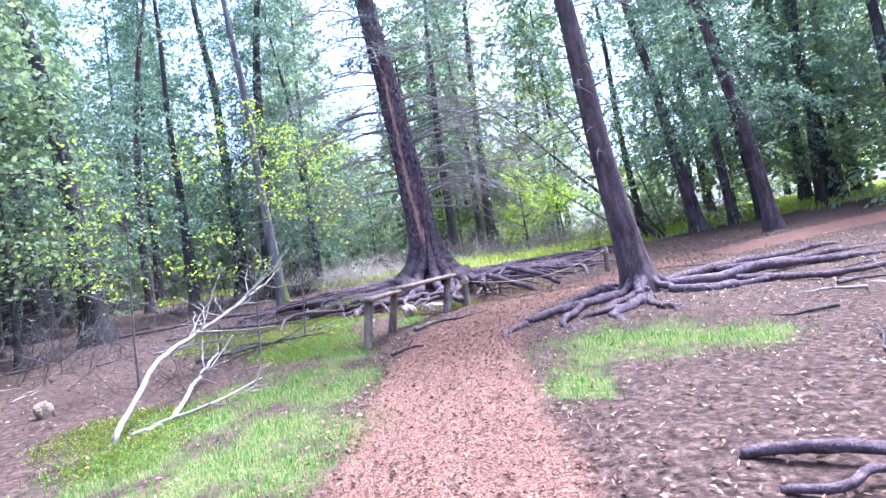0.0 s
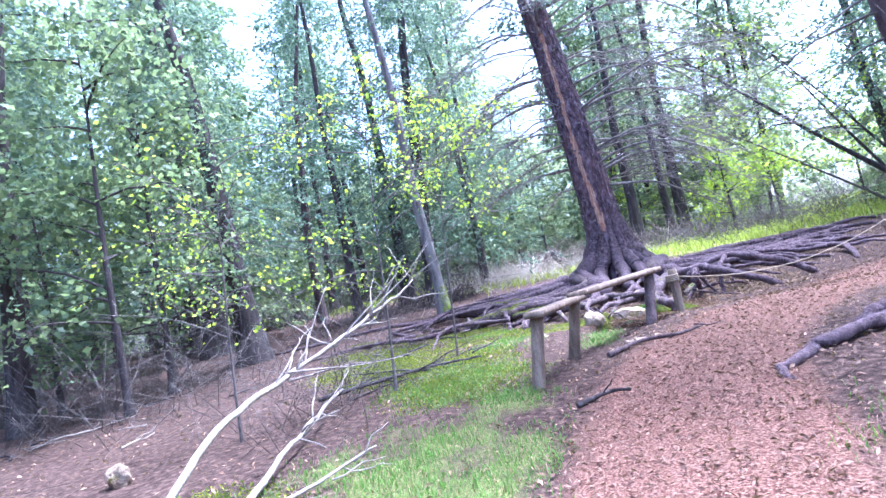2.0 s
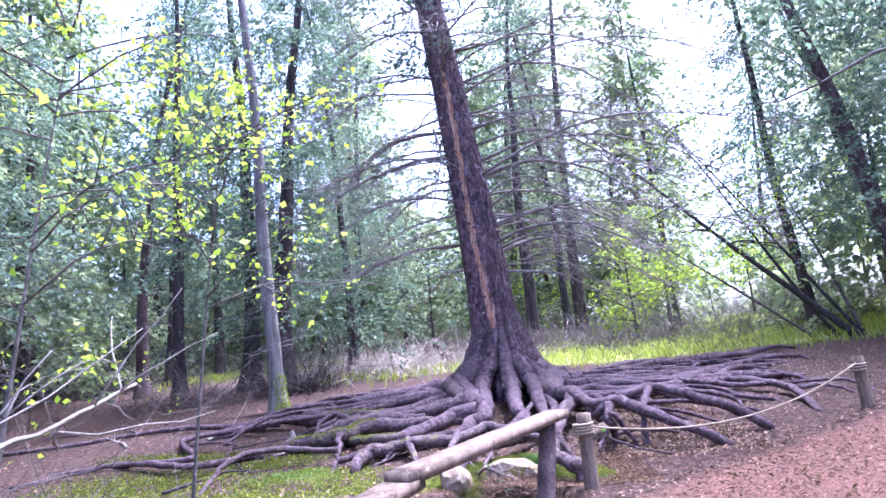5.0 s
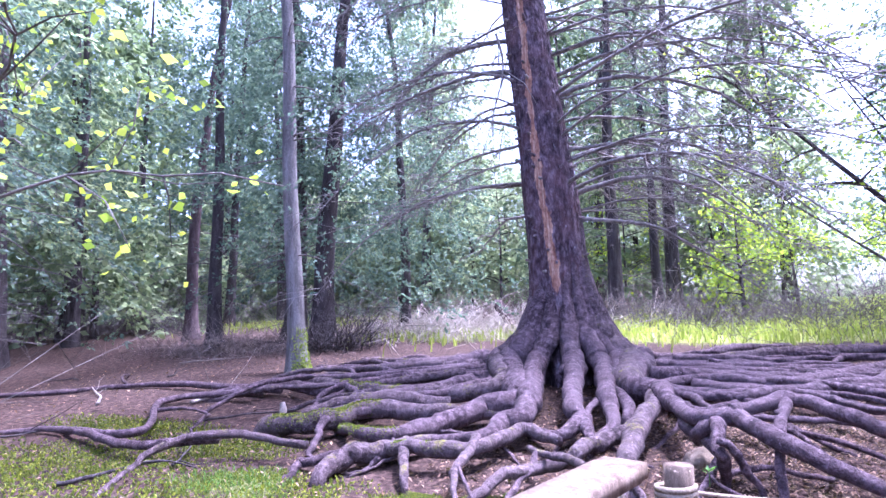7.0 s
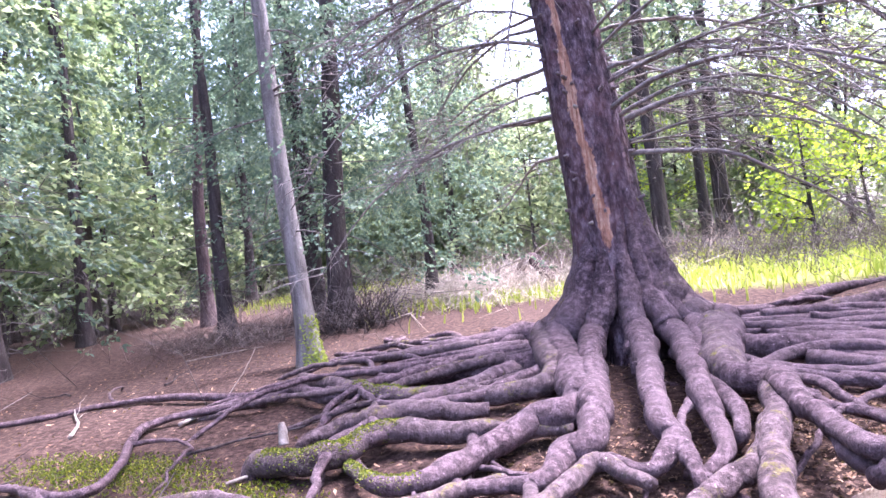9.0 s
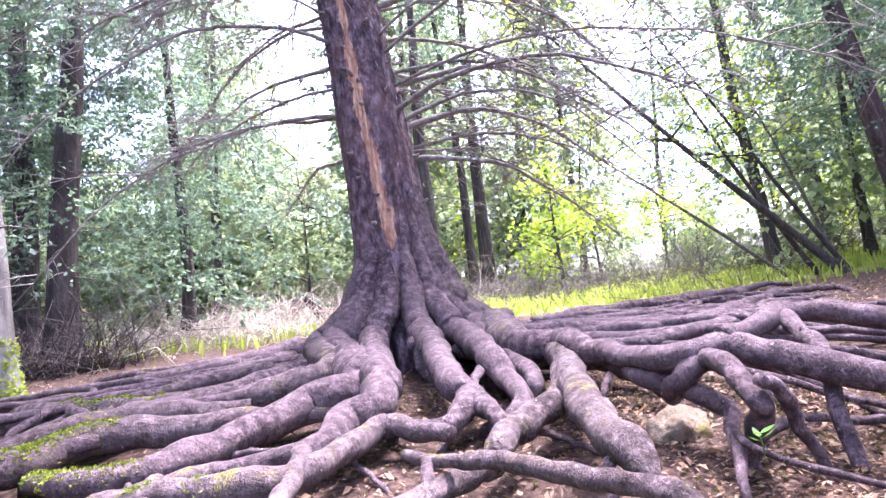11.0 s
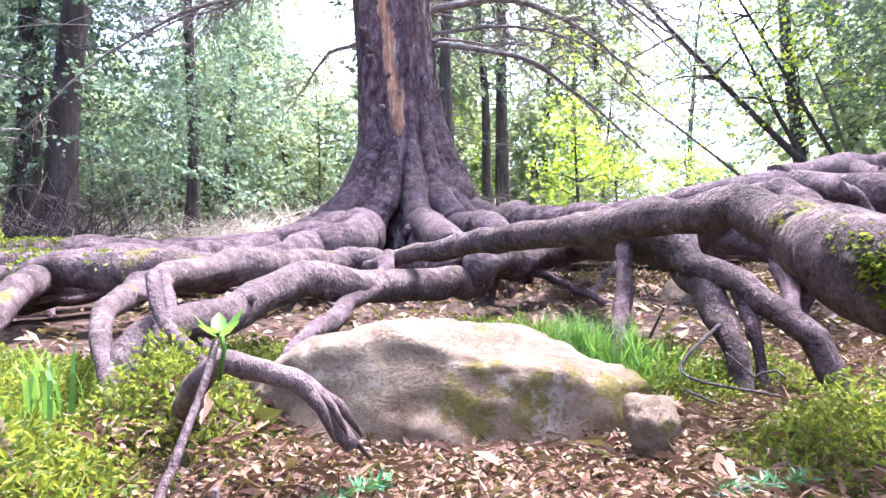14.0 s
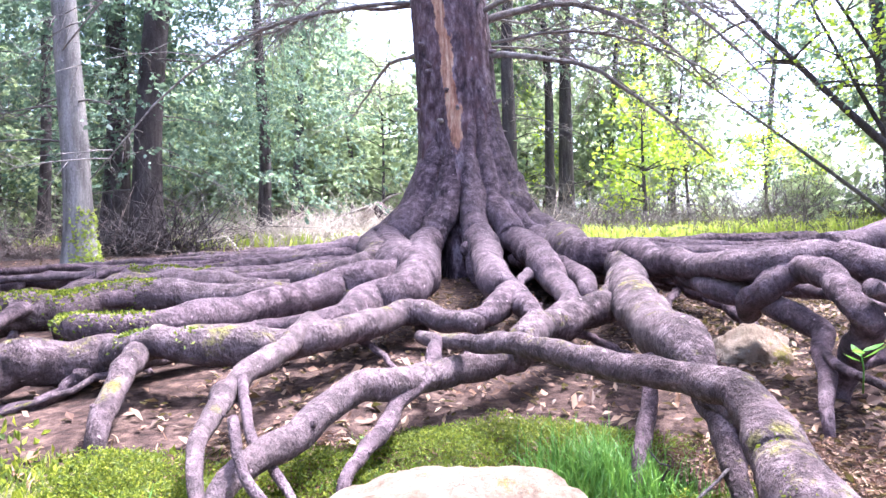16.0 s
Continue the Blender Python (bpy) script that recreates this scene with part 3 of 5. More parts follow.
laid_root([(0.09, 12.30, 1.25, 0.020), (0.05, 12.22, 1.17, 0.020), (0.02, 12.16, 1.10, 0.019), (-0.01, 12.10, 1.04, 0.016)], False, 4014)
laid_root([(0.19, 12.02, 1.16, 0.016), (0.19, 12.00, 1.12, 0.015), (0.18, 11.96, 1.07, 0.013), (0.18, 11.95, 1.04, 0.009)], False, 4015)
laid_root([(0.31, 14.64, 1.57, 0.113), (0.52, 14.35, 1.53, 0.111), (0.6, 13.54, 1.47, 0.064), (0.67, 13.02, 1.46, 0.063), (0.9, 12.95, 1.5, 0.068), (0.98, 12.8, 1.45, 0.062), (1.1, 12.58, 1.38, 0.059), (1.27, 12.42, 1.31, 0.056), (1.55, 12.3, 1.17, 0.053), (1.85, 12.25, 0.99, 0.043)], False, 4016, 345)
laid_root([(0.90, 12.95, 1.53, 0.053), (1.12, 13.00, 1.56, 0.050), (1.32, 13.10, 1.60, 0.050), (1.50, 12.85, 1.54, 0.050), (1.75, 12.70, 1.45, 0.055), (2.10, 12.70, 1.30, 0.055), (2.40, 12.70, 1.10, 0.050)], False, 4017)
laid_root([(1.30, 13.10, 1.58, 0.045), (1.20, 12.85, 1.50, 0.036), (1.12, 12.65, 1.42, 0.035)], False, 4018)
laid_root([(0.69, 13.12, 1.28, 0.042), (0.67, 12.94, 1.39, 0.048), (0.78, 12.92, 1.45, 0.049), (0.75, 12.66, 1.41, 0.045), (0.71, 12.49, 1.34, 0.042), (0.75, 12.53, 1.27, 0.043), (0.77, 12.68, 1.11, 0.035)], False, 4019)
laid_root([(0.65, 13.77, 1.44, 0.054), (0.62, 13.20, 1.37, 0.049), (0.72, 13.07, 1.34, 0.051), (0.73, 12.91, 1.30, 0.046), (0.77, 12.78, 1.24, 0.039), (0.67, 12.59, 1.15, 0.026), (0.57, 12.41, 1.07, 0.017)], False, 4020)
laid_root([(0.70, 12.43, 1.41, 0.024), (0.81, 12.46, 1.33, 0.028), (0.87, 12.51, 1.21, 0.026), (0.95, 12.55, 1.10, 0.022)], False, 4021)
laid_root([(0.20, 14.76, 1.50, 0.049), (0.93, 15.48, 1.53, 0.063), (1.55, 15.77, 1.53, 0.075), (1.98, 15.56, 1.51, 0.069), (3.00, 16.40, 1.56, 0.076), (4.78, 18.09, 1.63, 0.093)], False, 4022, 8)
laid_root([(1.05, 14.76, 1.45, 0.051), (1.32, 14.58, 1.45, 0.055), (1.87, 14.90, 1.49, 0.061), (2.59, 15.30, 1.51, 0.070), (3.31, 15.55, 1.49, 0.070), (3.93, 15.60, 1.38, 0.061)], False, 4023)
arch_line = laid_root([(-0.56, 12.90, 1.23, 0.024), (-0.43, 12.60, 1.25, 0.025), (-0.25, 12.40, 1.27, 0.031), (-0.14, 12.20, 1.27, 0.030), (-0.02, 12.00, 1.27, 0.032), (0.06, 11.84, 1.27, 0.032), (0.08, 11.76, 1.25, 0.035), (0.07, 11.66, 1.22, 0.044), (0.06, 11.55, 1.18, 0.048), (0.09, 11.47, 1.15, 0.053), (0.13, 11.40, 1.14, 0.059), (0.18, 11.34, 1.11, 0.068), (0.26, 11.30, 1.06, 0.077)], True, 4024)
laid_root([(-0.48, 12.63, 1.25, 0.026), (-0.49, 12.50, 1.19, 0.024), (-0.56, 12.35, 1.13, 0.023), (-0.59, 12.18, 1.09, 0.022), (-0.63, 12.03, 1.05, 0.015)], False, 4025)
laid_root([(-0.99, 13.00, 1.29, 0.042), (-0.98, 12.80, 1.26, 0.040), (-1.00, 12.55, 1.21, 0.037), (-1.00, 12.30, 1.18, 0.032), (-0.96, 12.10, 1.15, 0.025), (-0.92, 11.95, 1.12, 0.018), (-0.85, 11.83, 1.06, 0.014), (-0.80, 11.75, 1.01, 0.012), (-0.77, 11.70, 0.96, 0.011)], True, 4026)
laid_root([(-0.98, 12.32, 1.20, 0.015), (-0.87, 12.10, 1.12, 0.012), (-0.78, 12.00, 1.08, 0.011), (-0.70, 11.90, 1.04, 0.008)], False, 4027)
laid_root([(-1.20, 13.40, 1.20, 0.043), (-1.42, 13.20, 1.21, 0.056), (-1.64, 13.00, 1.19, 0.071), (-1.82, 12.85, 1.17, 0.082), (-2.02, 12.70, 1.16, 0.082), (-2.08, 12.40, 1.08, 0.065)], True, 4028)
laid_root([(-1.58, 12.95, 1.25, 0.046), (-1.51, 12.70, 1.20, 0.043), (-1.42, 12.45, 1.13, 0.037), (-1.37, 12.30, 1.06, 0.029)], True, 4029)
laid_root([(-1.62, 14.60, 1.36, 0.065), (-2.02, 14.50, 1.39, 0.085), (-2.39, 14.40, 1.43, 0.090), (-2.67, 14.30, 1.40, 0.080), (-2.90, 14.20, 1.34, 0.073), (-3.11, 14.00, 1.27, 0.048)], True, 4030)
# roots farther off
root(spruce, [(0.1, 17.3, 0.3), (1.1, 17.2, 0.14), (2.2, 17.8, 0.14), (3.9, 18.5, 0.12), (5.2, 19.4, 0.02)], 0.14, 0.09, True, 123)
root(spruce, [(0.1, 17.0, 0.35), (0.9, 15.7, 0.14), (1.6, 16.0, 0.1), (2.6, 16.1, 0.1), (4.0, 15.7, 0.03)], 0.14, 0.05, False, 124)
root(spruce, [(1.0, 15.4, 0.12), (1.8, 15.0, 0.12), (3.1, 15.4, 0.1), (3.35, 14.2, 0.08), (3.2, 13.2, 0.0)], 0.08, 0.04, False, 127)
root(spruce, [(0.0, 17.4, 0.3), (0.3, 19.0, 0.12), (1.2, 18.0, 0.12), (2.2, 19.1, 0.1), (3.4, 20.2, 0.02)], 0.12, 0.06, False, 128)
root(spruce, [(0.9, 16.4, 0.12), (1.5, 16.2, 0.14), (2.5, 15.3, 0.12), (3.6, 16.6, 0.1), (5.0, 17.2, 0.02)], 0.07, 0.04, False, 129)
root(spruce, [(-1.0, 16.9, 0.3), (-1.6, 16.0, 0.14), (-2.7, 15.8, 0.1), (-3.6, 15.2, 0.1), (-4.4, 15.6, 0.06), (-5.3, 15.0, 0.02)], 0.13, 0.06, False, 130)
root(spruce, [(-2.4, 12.8, 0.08), (-3.2, 12.85, 0.12), (-3.6, 12.5, 0.1), (-3.6, 11.8, 0.0)], 0.05, 0.035, True, 133)
root(spruce, [(-3.4, 13.0, 0.05), (-4.1, 12.8, 0.07), (-5.0, 13.2, 0.06), (-5.8, 13.4, 0.0)], 0.05, 0.03, False, 134)
root(spruce, [(-4.2, 15.4, 0.05), (-5.2, 15.5, 0.06), (-6.8, 15.5, 0.05), (-8.0, 14.8, 0.04), (-9.6, 14.5, 0.0)], 0.055, 0.03, False, 135)
root(spruce, [(-4.4, 15.3, 0.04), (-5.4, 14.6, 0.06), (-4.4, 13.1, 0.06), (-5.4, 13.2, 0.05), (-6.6, 12.8, 0.0)], 0.05, 0.03, False, 136)
MAIN_ROOTS = len(rows_done)
# thinner side roots that fork off, wander and dive into the soil
rng_r = np.random.default_rng(9)
for n_side in range(80):
    c, r = rows_done[rng_r.integers(0, MAIN_ROOTS)]
    i = rng_r.integers(len(c) // 3, len(c) - 1)
    b, q = c[i], r[i]
    if b[1] < 12.5 or (b[1] < 13.4 and rng_r.uniform() < 0.6):
        continue
    d = c[i] - c[i - 1]
    a = math.atan2(d[1], d[0]) + rng_r.choice((-1, 1)) * rng_r.uniform(0.4, 1.2)
    ln = rng_r.uniform(0.5, 1.5) * min(1.0, 0.3 + np.hypot(b[0] + 0.4, b[1] - 10.9) / 5)
    pts = []
    for k in (0, 0.3, 0.6, 0.85, 1):
        x, y = b[0] + math.cos(a) * ln * k, b[1] + math.sin(a) * ln * k
        drop = b[2] - slope(*b[:2]) + 0.05
        pts.append((x, y, (1 - k) * drop + k * (H(x, y) - slope(x, y) + 0.03) + (0.05 * ln if k in (0.3, 0.6) else 0)))
        a += rng_r.normal() * 0.35
    near = max(0.36, min(1, 0.16 + 0.84 * np.hypot(b[0] + 0.4, b[1] - 10.9) / 4.6))
    root(spruce, pts, 0.6 * q / near, 0.25 * q / near, n_side % 5 == 0, 1500 + n_side)
# more thin roots fanning out over the ground on both sides
for n_fan in range(52):
    right = n_fan < 30
    a = rng_r.uniform(-1.25, 0.35) if right else rng_r.uniform(3.0, 4.2)
    b = rng_r.uniform(1.1, 1.9)
    x, y = TREE.x + b * math.cos(a), TREE.y + b * math.sin(a)
    pts, ln = [], rng_r.uniform(0.45, 0.85)
    for k in range(6):
        up = (0.13, 0.12, 0.1, 0.1, 0.07, -0.1)[k] + rng_r.uniform(-0.03, 0.05)
        if y < 12.6 or (y < 13.4 and -1.2 < x < 0.9):
            break
        pts.append((x, y, up))
        x, y = x + ln * math.cos(a), y + ln * math.sin(a)
        a += rng_r.normal() * 0.4
    if len(pts) > 3:
        root(spruce, pts, rng_r.uniform(0.045, 0.085), 0.025, n_fan % 3 == 0 and not right, 2600 + n_fan)
# stubs of lost branches on the trunk
for n_stub in range(60):
    z, a = rng_r.uniform(1.2, 8.5), rng_r.uniform(3.3, 6.1)
    d = np.array([math.cos(a), math.sin(a), rng_r.uniform(-0.2, 0.4)])
    b = np.array([axis_x(z), 0, z]) + d * 0.43 * (1 - z / 22)
    part("branch_stub", tube(np.array([[*(b - d * 0.05), 0.03], [*(b + d * 0.03), 0.024], [*(b + d * rng_r.uniform(0.06, 0.13)), 0.016]]), 7, 0.1, n_stub), dead_wood if n_stub % 6 == 0 else bark_spruce, spruce)


def dead_branch(parent, z, turn, length, rise, seed, r=0.03, side=11, mat=None):
    """A bare branch that rises from the trunk, bows over and ends in fine hanging twigs."""
    rng = np.random.default_rng(seed)
    d = np.array([math.cos(turn), math.sin(turn), 0.0])
    s = np.array([-d[1], d[0], 0.0])
    k = np.linspace(0, 1, 11)
    c = np.array([axis_x(z), 0, z]) + np.outer(0.25 + k * length, d) + np.outer(k * k * length * rng.uniform(-0.25, 0.25), s)
    c[:, 2] += length * (rise * k - (rise + rng.uniform(0.15, 0.5)) * k ** 2.2)
    c += np.cumsum(rng.normal(size=c.shape) * 0.02, 0)
    c[0] = np.array([axis_x(z), 0, z]) + d * 0.2
    geo = [tube(np.column_stack([c, r * (1 - 0.85 * k) + 0.003]), 6, 0.03, seed)]
    for i in range(side):
        q = rng.uniform(0.2, 0.98)
        a = c[min(9, int(q * 10))] * (1 - (q * 10) % 1) + c[min(10, int(q * 10) + 1)] * ((q * 10) % 1)
        sg = 1 if i % 2 else -1
        ln = length * rng.uniform(0.15, 0.42) * (1.15 - 0.6 * q)
        dd = d * rng.uniform(0.5, 0.9) + s * sg * rng.uniform(0.4, 0.9) + np.array([0, 0, rng.uniform(-0.2, 0.25)])
        kk = np.linspace(0, 1, 6)
        t = a + np.outer(kk * ln, dd)
        t[:, 2] -= ln * rng.uniform(0.1, 0.5) * kk ** 2
        t += np.cumsum(rng.normal(size=t.shape) * 0.012, 0)
        geo.append(tube(np.column_stack([t, 0.0085 * (1 - 0.75 * kk)]), 4, 0, seed))
        for w in range(5):
            b = t[rng.integers(1, 6)]
            l2 = ln * rng.uniform(0.25, 0.6)
            e = dd * 0.5 + rng.normal(size=3) * 0.45
            e[2] -= 0.35
            geo.append(tube(np.array([[*b, 0.004], [*(b + e * l2 * 0.5 + [0, 0, 0.02]), 0.0035], [*(b + e * l2), 0.002]]), 3, 0, seed))
    return part("branch", join(geo), mat or limb_mat, parent)


rng_b = np.random.default_rng(5)
for i in range(60):
    z = 2.45 + 0.14 * i + rng_b.uniform(-0.08, 0.08)
    turn = (i * 2.4 + rng_b.uniform(-0.5, 0.5)) % 6.283
    ahead = abs((turn - 4.71 + 3.14159) % 6.283 - 3.14159)
    if ahead < 0.75 and z < 6:
        turn += 1.4
    dead_branch(spruce, z, turn, rng_b.uniform(1.8, 3.9) * (1.1 - 0.006 * i), rng_b.uniform(0.1, 0.5), 300 + i, rng_b.uniform(0.012, 0.028), 15)
for z, turn, ln, rise, r in ((2.72, 0.1, 2.9, 0.45, 0.045), (2.35, -0.1, 2.4, 0.1, 0.035), (3.3, 0.3, 3.4, 0.5, 0.04), (4.3, 0.0, 3.6, 0.4, 0.045), (4.8, 3.3, 2.6, 0.1, 0.04), (5.4, 3.0, 2.8, 0.2, 0.04)):
    dead_branch(spruce, z, turn, ln, rise, int(900 + 10 * z), r, 18)


for i in range(15):
    z = 2.5 + 0.36 * i
    dead_branch(spruce, z, rng_b.uniform(-0.75, 0.55), rng_b.uniform(3.4, 5.2), rng_b.uniform(0.2, 0.5), 980 + i, rng_b.uniform(0.018, 0.034), 26)
for i in range(10):
    dead_branch(spruce, 3.0 + 0.4 * i, rng_b.uniform(2.7, 3.9), rng_b.uniform(2.2, 3.4), rng_b.uniform(0.05, 0.35), 1020 + i, rng_b.uniform(0.018, 0.03), 24)


def hanging_branch():
    """A pale dead branch caught on the trunk, hanging head down."""
    rng = np.random.default_rng(4)
    c = np.array([axis_x(5.4) - 0.42, -0.3, 5.4])
    k = np.linspace(0, 1, 12)
    p = c + np.column_stack([-0.05 + 0.1 * np.sin(5 * k), -0.05 * k, -1.7 * k])
    geo = [tube(np.column_stack([p, 0.022 * (1 - 0.7 * k)]), 6, 0.05, 1)]
    for i in range(16):
        b = p[rng.integers(0, 11)]
        e = rng.normal(size=3) * 0.3 - [0.1, 0.1, 0.35]
        geo.append(tube(np.array([[*b, 0.009], [*(b + e * 0.5 + rng.normal(size=3) * 0.04), 0.007], [*(b + e), 0.003]]), 4, 0, i))
    part("hanging_branch", join(geo), dead_wood, spruce, "pale dead branch hanging from the trunk")


hanging_branch()


def conifer_crown(z0, z1, wide, count, size, seed, sparse=0.0):
    """Drooping boughs that carry flat hanging sprays of small scale leaves, with gaps between them."""
    rng = np.random.default_rng(seed)
    boughs = max(16, int((z1 - z0) * 8))
    per = 10
    sprays = max(4, count // (boughs * per))
    pos, dirs, big = [], [], []
    for b in range(boughs):
        k = rng.uniform(0, 1) ** 1.1
        z = z0 + (z1 - z0) * k
        a = rng.uniform(0, 6.283)
        L = wide * (1 - 0.75 * k) * rng.uniform(0.5, 1.2)
        d = np.array([math.cos(a), math.sin(a), 0])
        sd = np.array([-d[1], d[0], 0])
        t = rng.uniform(0.15 + sparse, 1, sprays)
        side = rng.normal(size=sprays) * 0.17 * L * (0.35 + 0.65 * np.sin(np.pi * t))
        root_p = np.outer(t * L, d) + np.outer(side, sd)
        root_p[:, 2] = z + 0.2 * L * t - 0.5 * L * t * t - np.abs(side) * 0.35 + rng.normal(size=sprays) * 0.05 * (1 + 0.3 * L)
        way = np.sign(side)[:, None] * sd * rng.uniform(0.2, 0.9, (sprays, 1)) + d * 0.7 + np.array([0, 0, -0.55]) + 0.25 * rng.normal(size=(sprays, 3))
        way /= np.linalg.norm(way, axis=1)[:, None]
        ln = size * rng.uniform(2.2, 4.6, sprays)
        q = rng.uniform(0, 1, (sprays, per))
        fan = rng.normal(size=(sprays, per)) * 0.22
        across = np.cross(way, rng.normal(size=(sprays, 3)))
        across /= np.linalg.norm(across, axis=1)[:, None] + 1e-9
        p = root_p[:, None] + (q * ln[:, None])[..., None] * (way[:, None] + fan[..., None] * across[:, None])
        pos.append(p.reshape(-1, 3))
        dirs.append((way[:, None] + 2.2 * fan[..., None] * across[:, None]).reshape(-1, 3))
    pos, dirs = np.vstack(pos), np.vstack(dirs)
    return leaves(pos, rng.uniform(0.6, 1.25, len(pos)) * size, rng, 0.1, 0.27, dirs)


part("crown", conifer_crown(6.8, 17.2, 2.8, 16000, 0.1, 71), leaf_cedar, spruce, "dark green needle crown")


# ---- woods ----
def trunk_geo(tall, r, lean, seed, sides=14, flare=0.6):
    rng = np.random.default_rng(seed)
    n = 26
    k = np.linspace(0, 1, n) ** 1.5
    z = -0.25 + k * (tall + 0.25)
    bend = rng.normal(size=2) * 0.012
    x = lean[0] * z + bend[0] * z * z * 0.3 + 0.03 * np.sin(z * 1.1 + seed)
    y = lean[1] * z + bend[1] * z * z * 0.3
    rad = r * (1 - 0.93 * k ** 0.9) + flare * r * np.exp(-np.clip(z, 0, None) / (1.6 * r + 0.05))
    return tube(np.column_stack([x, y, z, rad]), sides, 0.035, seed), (x, y, z)


def stubs(axis, z0, z1, count, length, seed):
    """Dead lower limbs and bare twigs that stick out of a trunk."""
    rng = np.random.default_rng(seed)
    x, y, z = axis
    geo = []
    for i in range(count):
        h = rng.uniform(z0, z1)
        c = np.array([np.interp(h, z, x), np.interp(h, z, y), h])
        a = rng.uniform(0, 6.283)
        ln = length * rng.uniform(0.35, 1.1)
        d = np.array([math.cos(a), math.sin(a), rng.uniform(-0.25, 0.3)])
        k = np.linspace(0, 1, 6)
        p = c + np.outer(k * ln, d)
        p[:, 2] -= 0.25 * ln * k * k
        p += np.cumsum(rng.normal(size=p.shape) * 0.03 * ln, 0) * k[:, None]
        geo.append([tube(np.column_stack([p, 0.014 * (1 - 0.8 * k) + 0.002]), 4, 0, i)])
        for w in range(5):
            b = p[rng.integers(2, 6)]
            e = d * 0.6 + rng.normal(size=3) * 0.6
            l2 = ln * rng.uniform(0.15, 0.4)
            geo[-1].append(tube(np.array([[*b, 0.005], [*(b + e * l2 * 0.5), 0.004], [*(b + e * l2 - [0, 0, 0.1 * l2]), 0.002]]), 3, 0, i))
    return [join(g) for g in geo]


def tree(name, x, y, tall, r, lean=(0, 0), bark=None, crown=None, twigs=(), seed=0, label="", group="", leaf=None):
    ob = tagged(empty(name, (x, y, H(x, y))), label, "tree", group)
    g, axis = trunk_geo(tall, r, lean, seed)
    part("trunk", g, bark or bark_dark, ob)
    if twigs:
        for limb in stubs(axis, *twigs, seed + 1):
            part("limb", limb, twig_grey, ob)
    if crown:
        z0, z1, wide, count, size = crown
        v, f = conifer_crown(z0, z1, wide, count, size, seed + 2)
        v = v + np.column_stack([np.interp(v[:, 2], axis[2], axis[0]), np.interp(v[:, 2], axis[2], axis[1]), 0 * v[:, 2]])
        part("crown", (v, f), leaf or leaf_cedar, ob)
    return ob


tree2 = tree("path_spruce", 2.98, 9.2, 13, 0.23, (-0.09, 0.0), bark_red, (4.6, 15, 2.8, 15000, 0.1), (2.4, 7, 40, 1.3), 21, "spruce with dark peeling bark and arched roots beside the path", "", None)
for i, (pts, r0, r1) in enumerate((
    ([(2.9, 9.0, 0.3), (2.4, 8.6, 0.12), (1.8, 8.2, 0.14), (1.3, 7.9, 0.12), (0.9, 7.7, 0.08), (0.65, 7.4, 0.05), (0.72, 7.0, -0.02)], 0.13, 0.025),
    ([(1.8, 8.2, 0.12), (1.5, 7.6, 0.1), (1.3, 7.2, 0.1), (1.45, 6.8, 0.0)], 0.06, 0.035),
    ([(2.95, 8.95, 0.3), (2.6, 8.2, 0.12), (2.3, 7.6, 0.12), (2.0, 7.3, 0.08), (2.1, 6.8, 0.0)], 0.12, 0.04),
    ([(2.3, 7.7, 0.1), (1.9, 7.6, 0.12), (1.6, 7.4, 0.06), (1.55, 7.1, 0.0)], 0.05, 0.03),
    ([(3.15, 9.0, 0.3), (3.5, 8.5, 0.1), (4.2, 8.4, 0.06), (5.2, 8.6, 0.0)], 0.12, 0.04),
    ([(3.2, 9.1, 0.3), (4.0, 9.0, 0.1), (5.5, 9.3, 0.08), (7.2, 9.2, 0.02)], 0.12, 0.05),
    ([(3.2, 9.3, 0.3), (4.2, 9.9, 0.1), (6.0, 10.6, 0.1), (8.5, 11.4, 0.02)], 0.12, 0.05),
    ([(3.0, 9.3, 0.2), (2.9, 10.0, 0.08), (2.6, 10.8, 0.0)], 0.1, 0.04),
    ([(2.85, 8.9, 0.35), (2.35, 8.9, 0.2), (1.9, 8.75, 0.14), (1.6, 8.5, 0.1), (1.35, 8.5, 0.0)], 0.13, 0.05),
    ([(2.9, 8.9, 0.35), (2.65, 8.35, 0.2), (2.25, 8.1, 0.16), (1.95, 7.7, 0.12), (1.7, 7.75, 0.02)], 0.1, 0.03),
    ([(2.65, 8.35, 0.14), (2.6, 7.7, 0.14), (2.75, 7.3, 0.1), (2.65, 7.0, 0.0)], 0.06, 0.03),
    ([(4.4, 8.9, 0.06), (5.0, 8.0, 0.08), (6.0, 7.9, 0.06), (7.0, 7.4, 0.0)], 0.06, 0.03),
    ([(4.6, 10.0, 0.08), (5.6, 9.8, 0.1), (6.8, 10.1, 0.08), (8.2, 10.0, 0.0)], 0.06, 0.04),
)):
    root(tree2, pts, r0, r1, False, 500 + i)

def cedar(name, x, y, tall, r, lean, bark, crown, twigs, seed, label):
    tall = tall * 1.25
    crown = (crown[0], tall, crown[2] * 1.1, int(crown[3] * 1.35), crown[4] * 0.82)
    tree(name, x, y, tall, r, lean, bark, crown, twigs, seed, label, "cedars of the wood" if "cedar" in name else "")


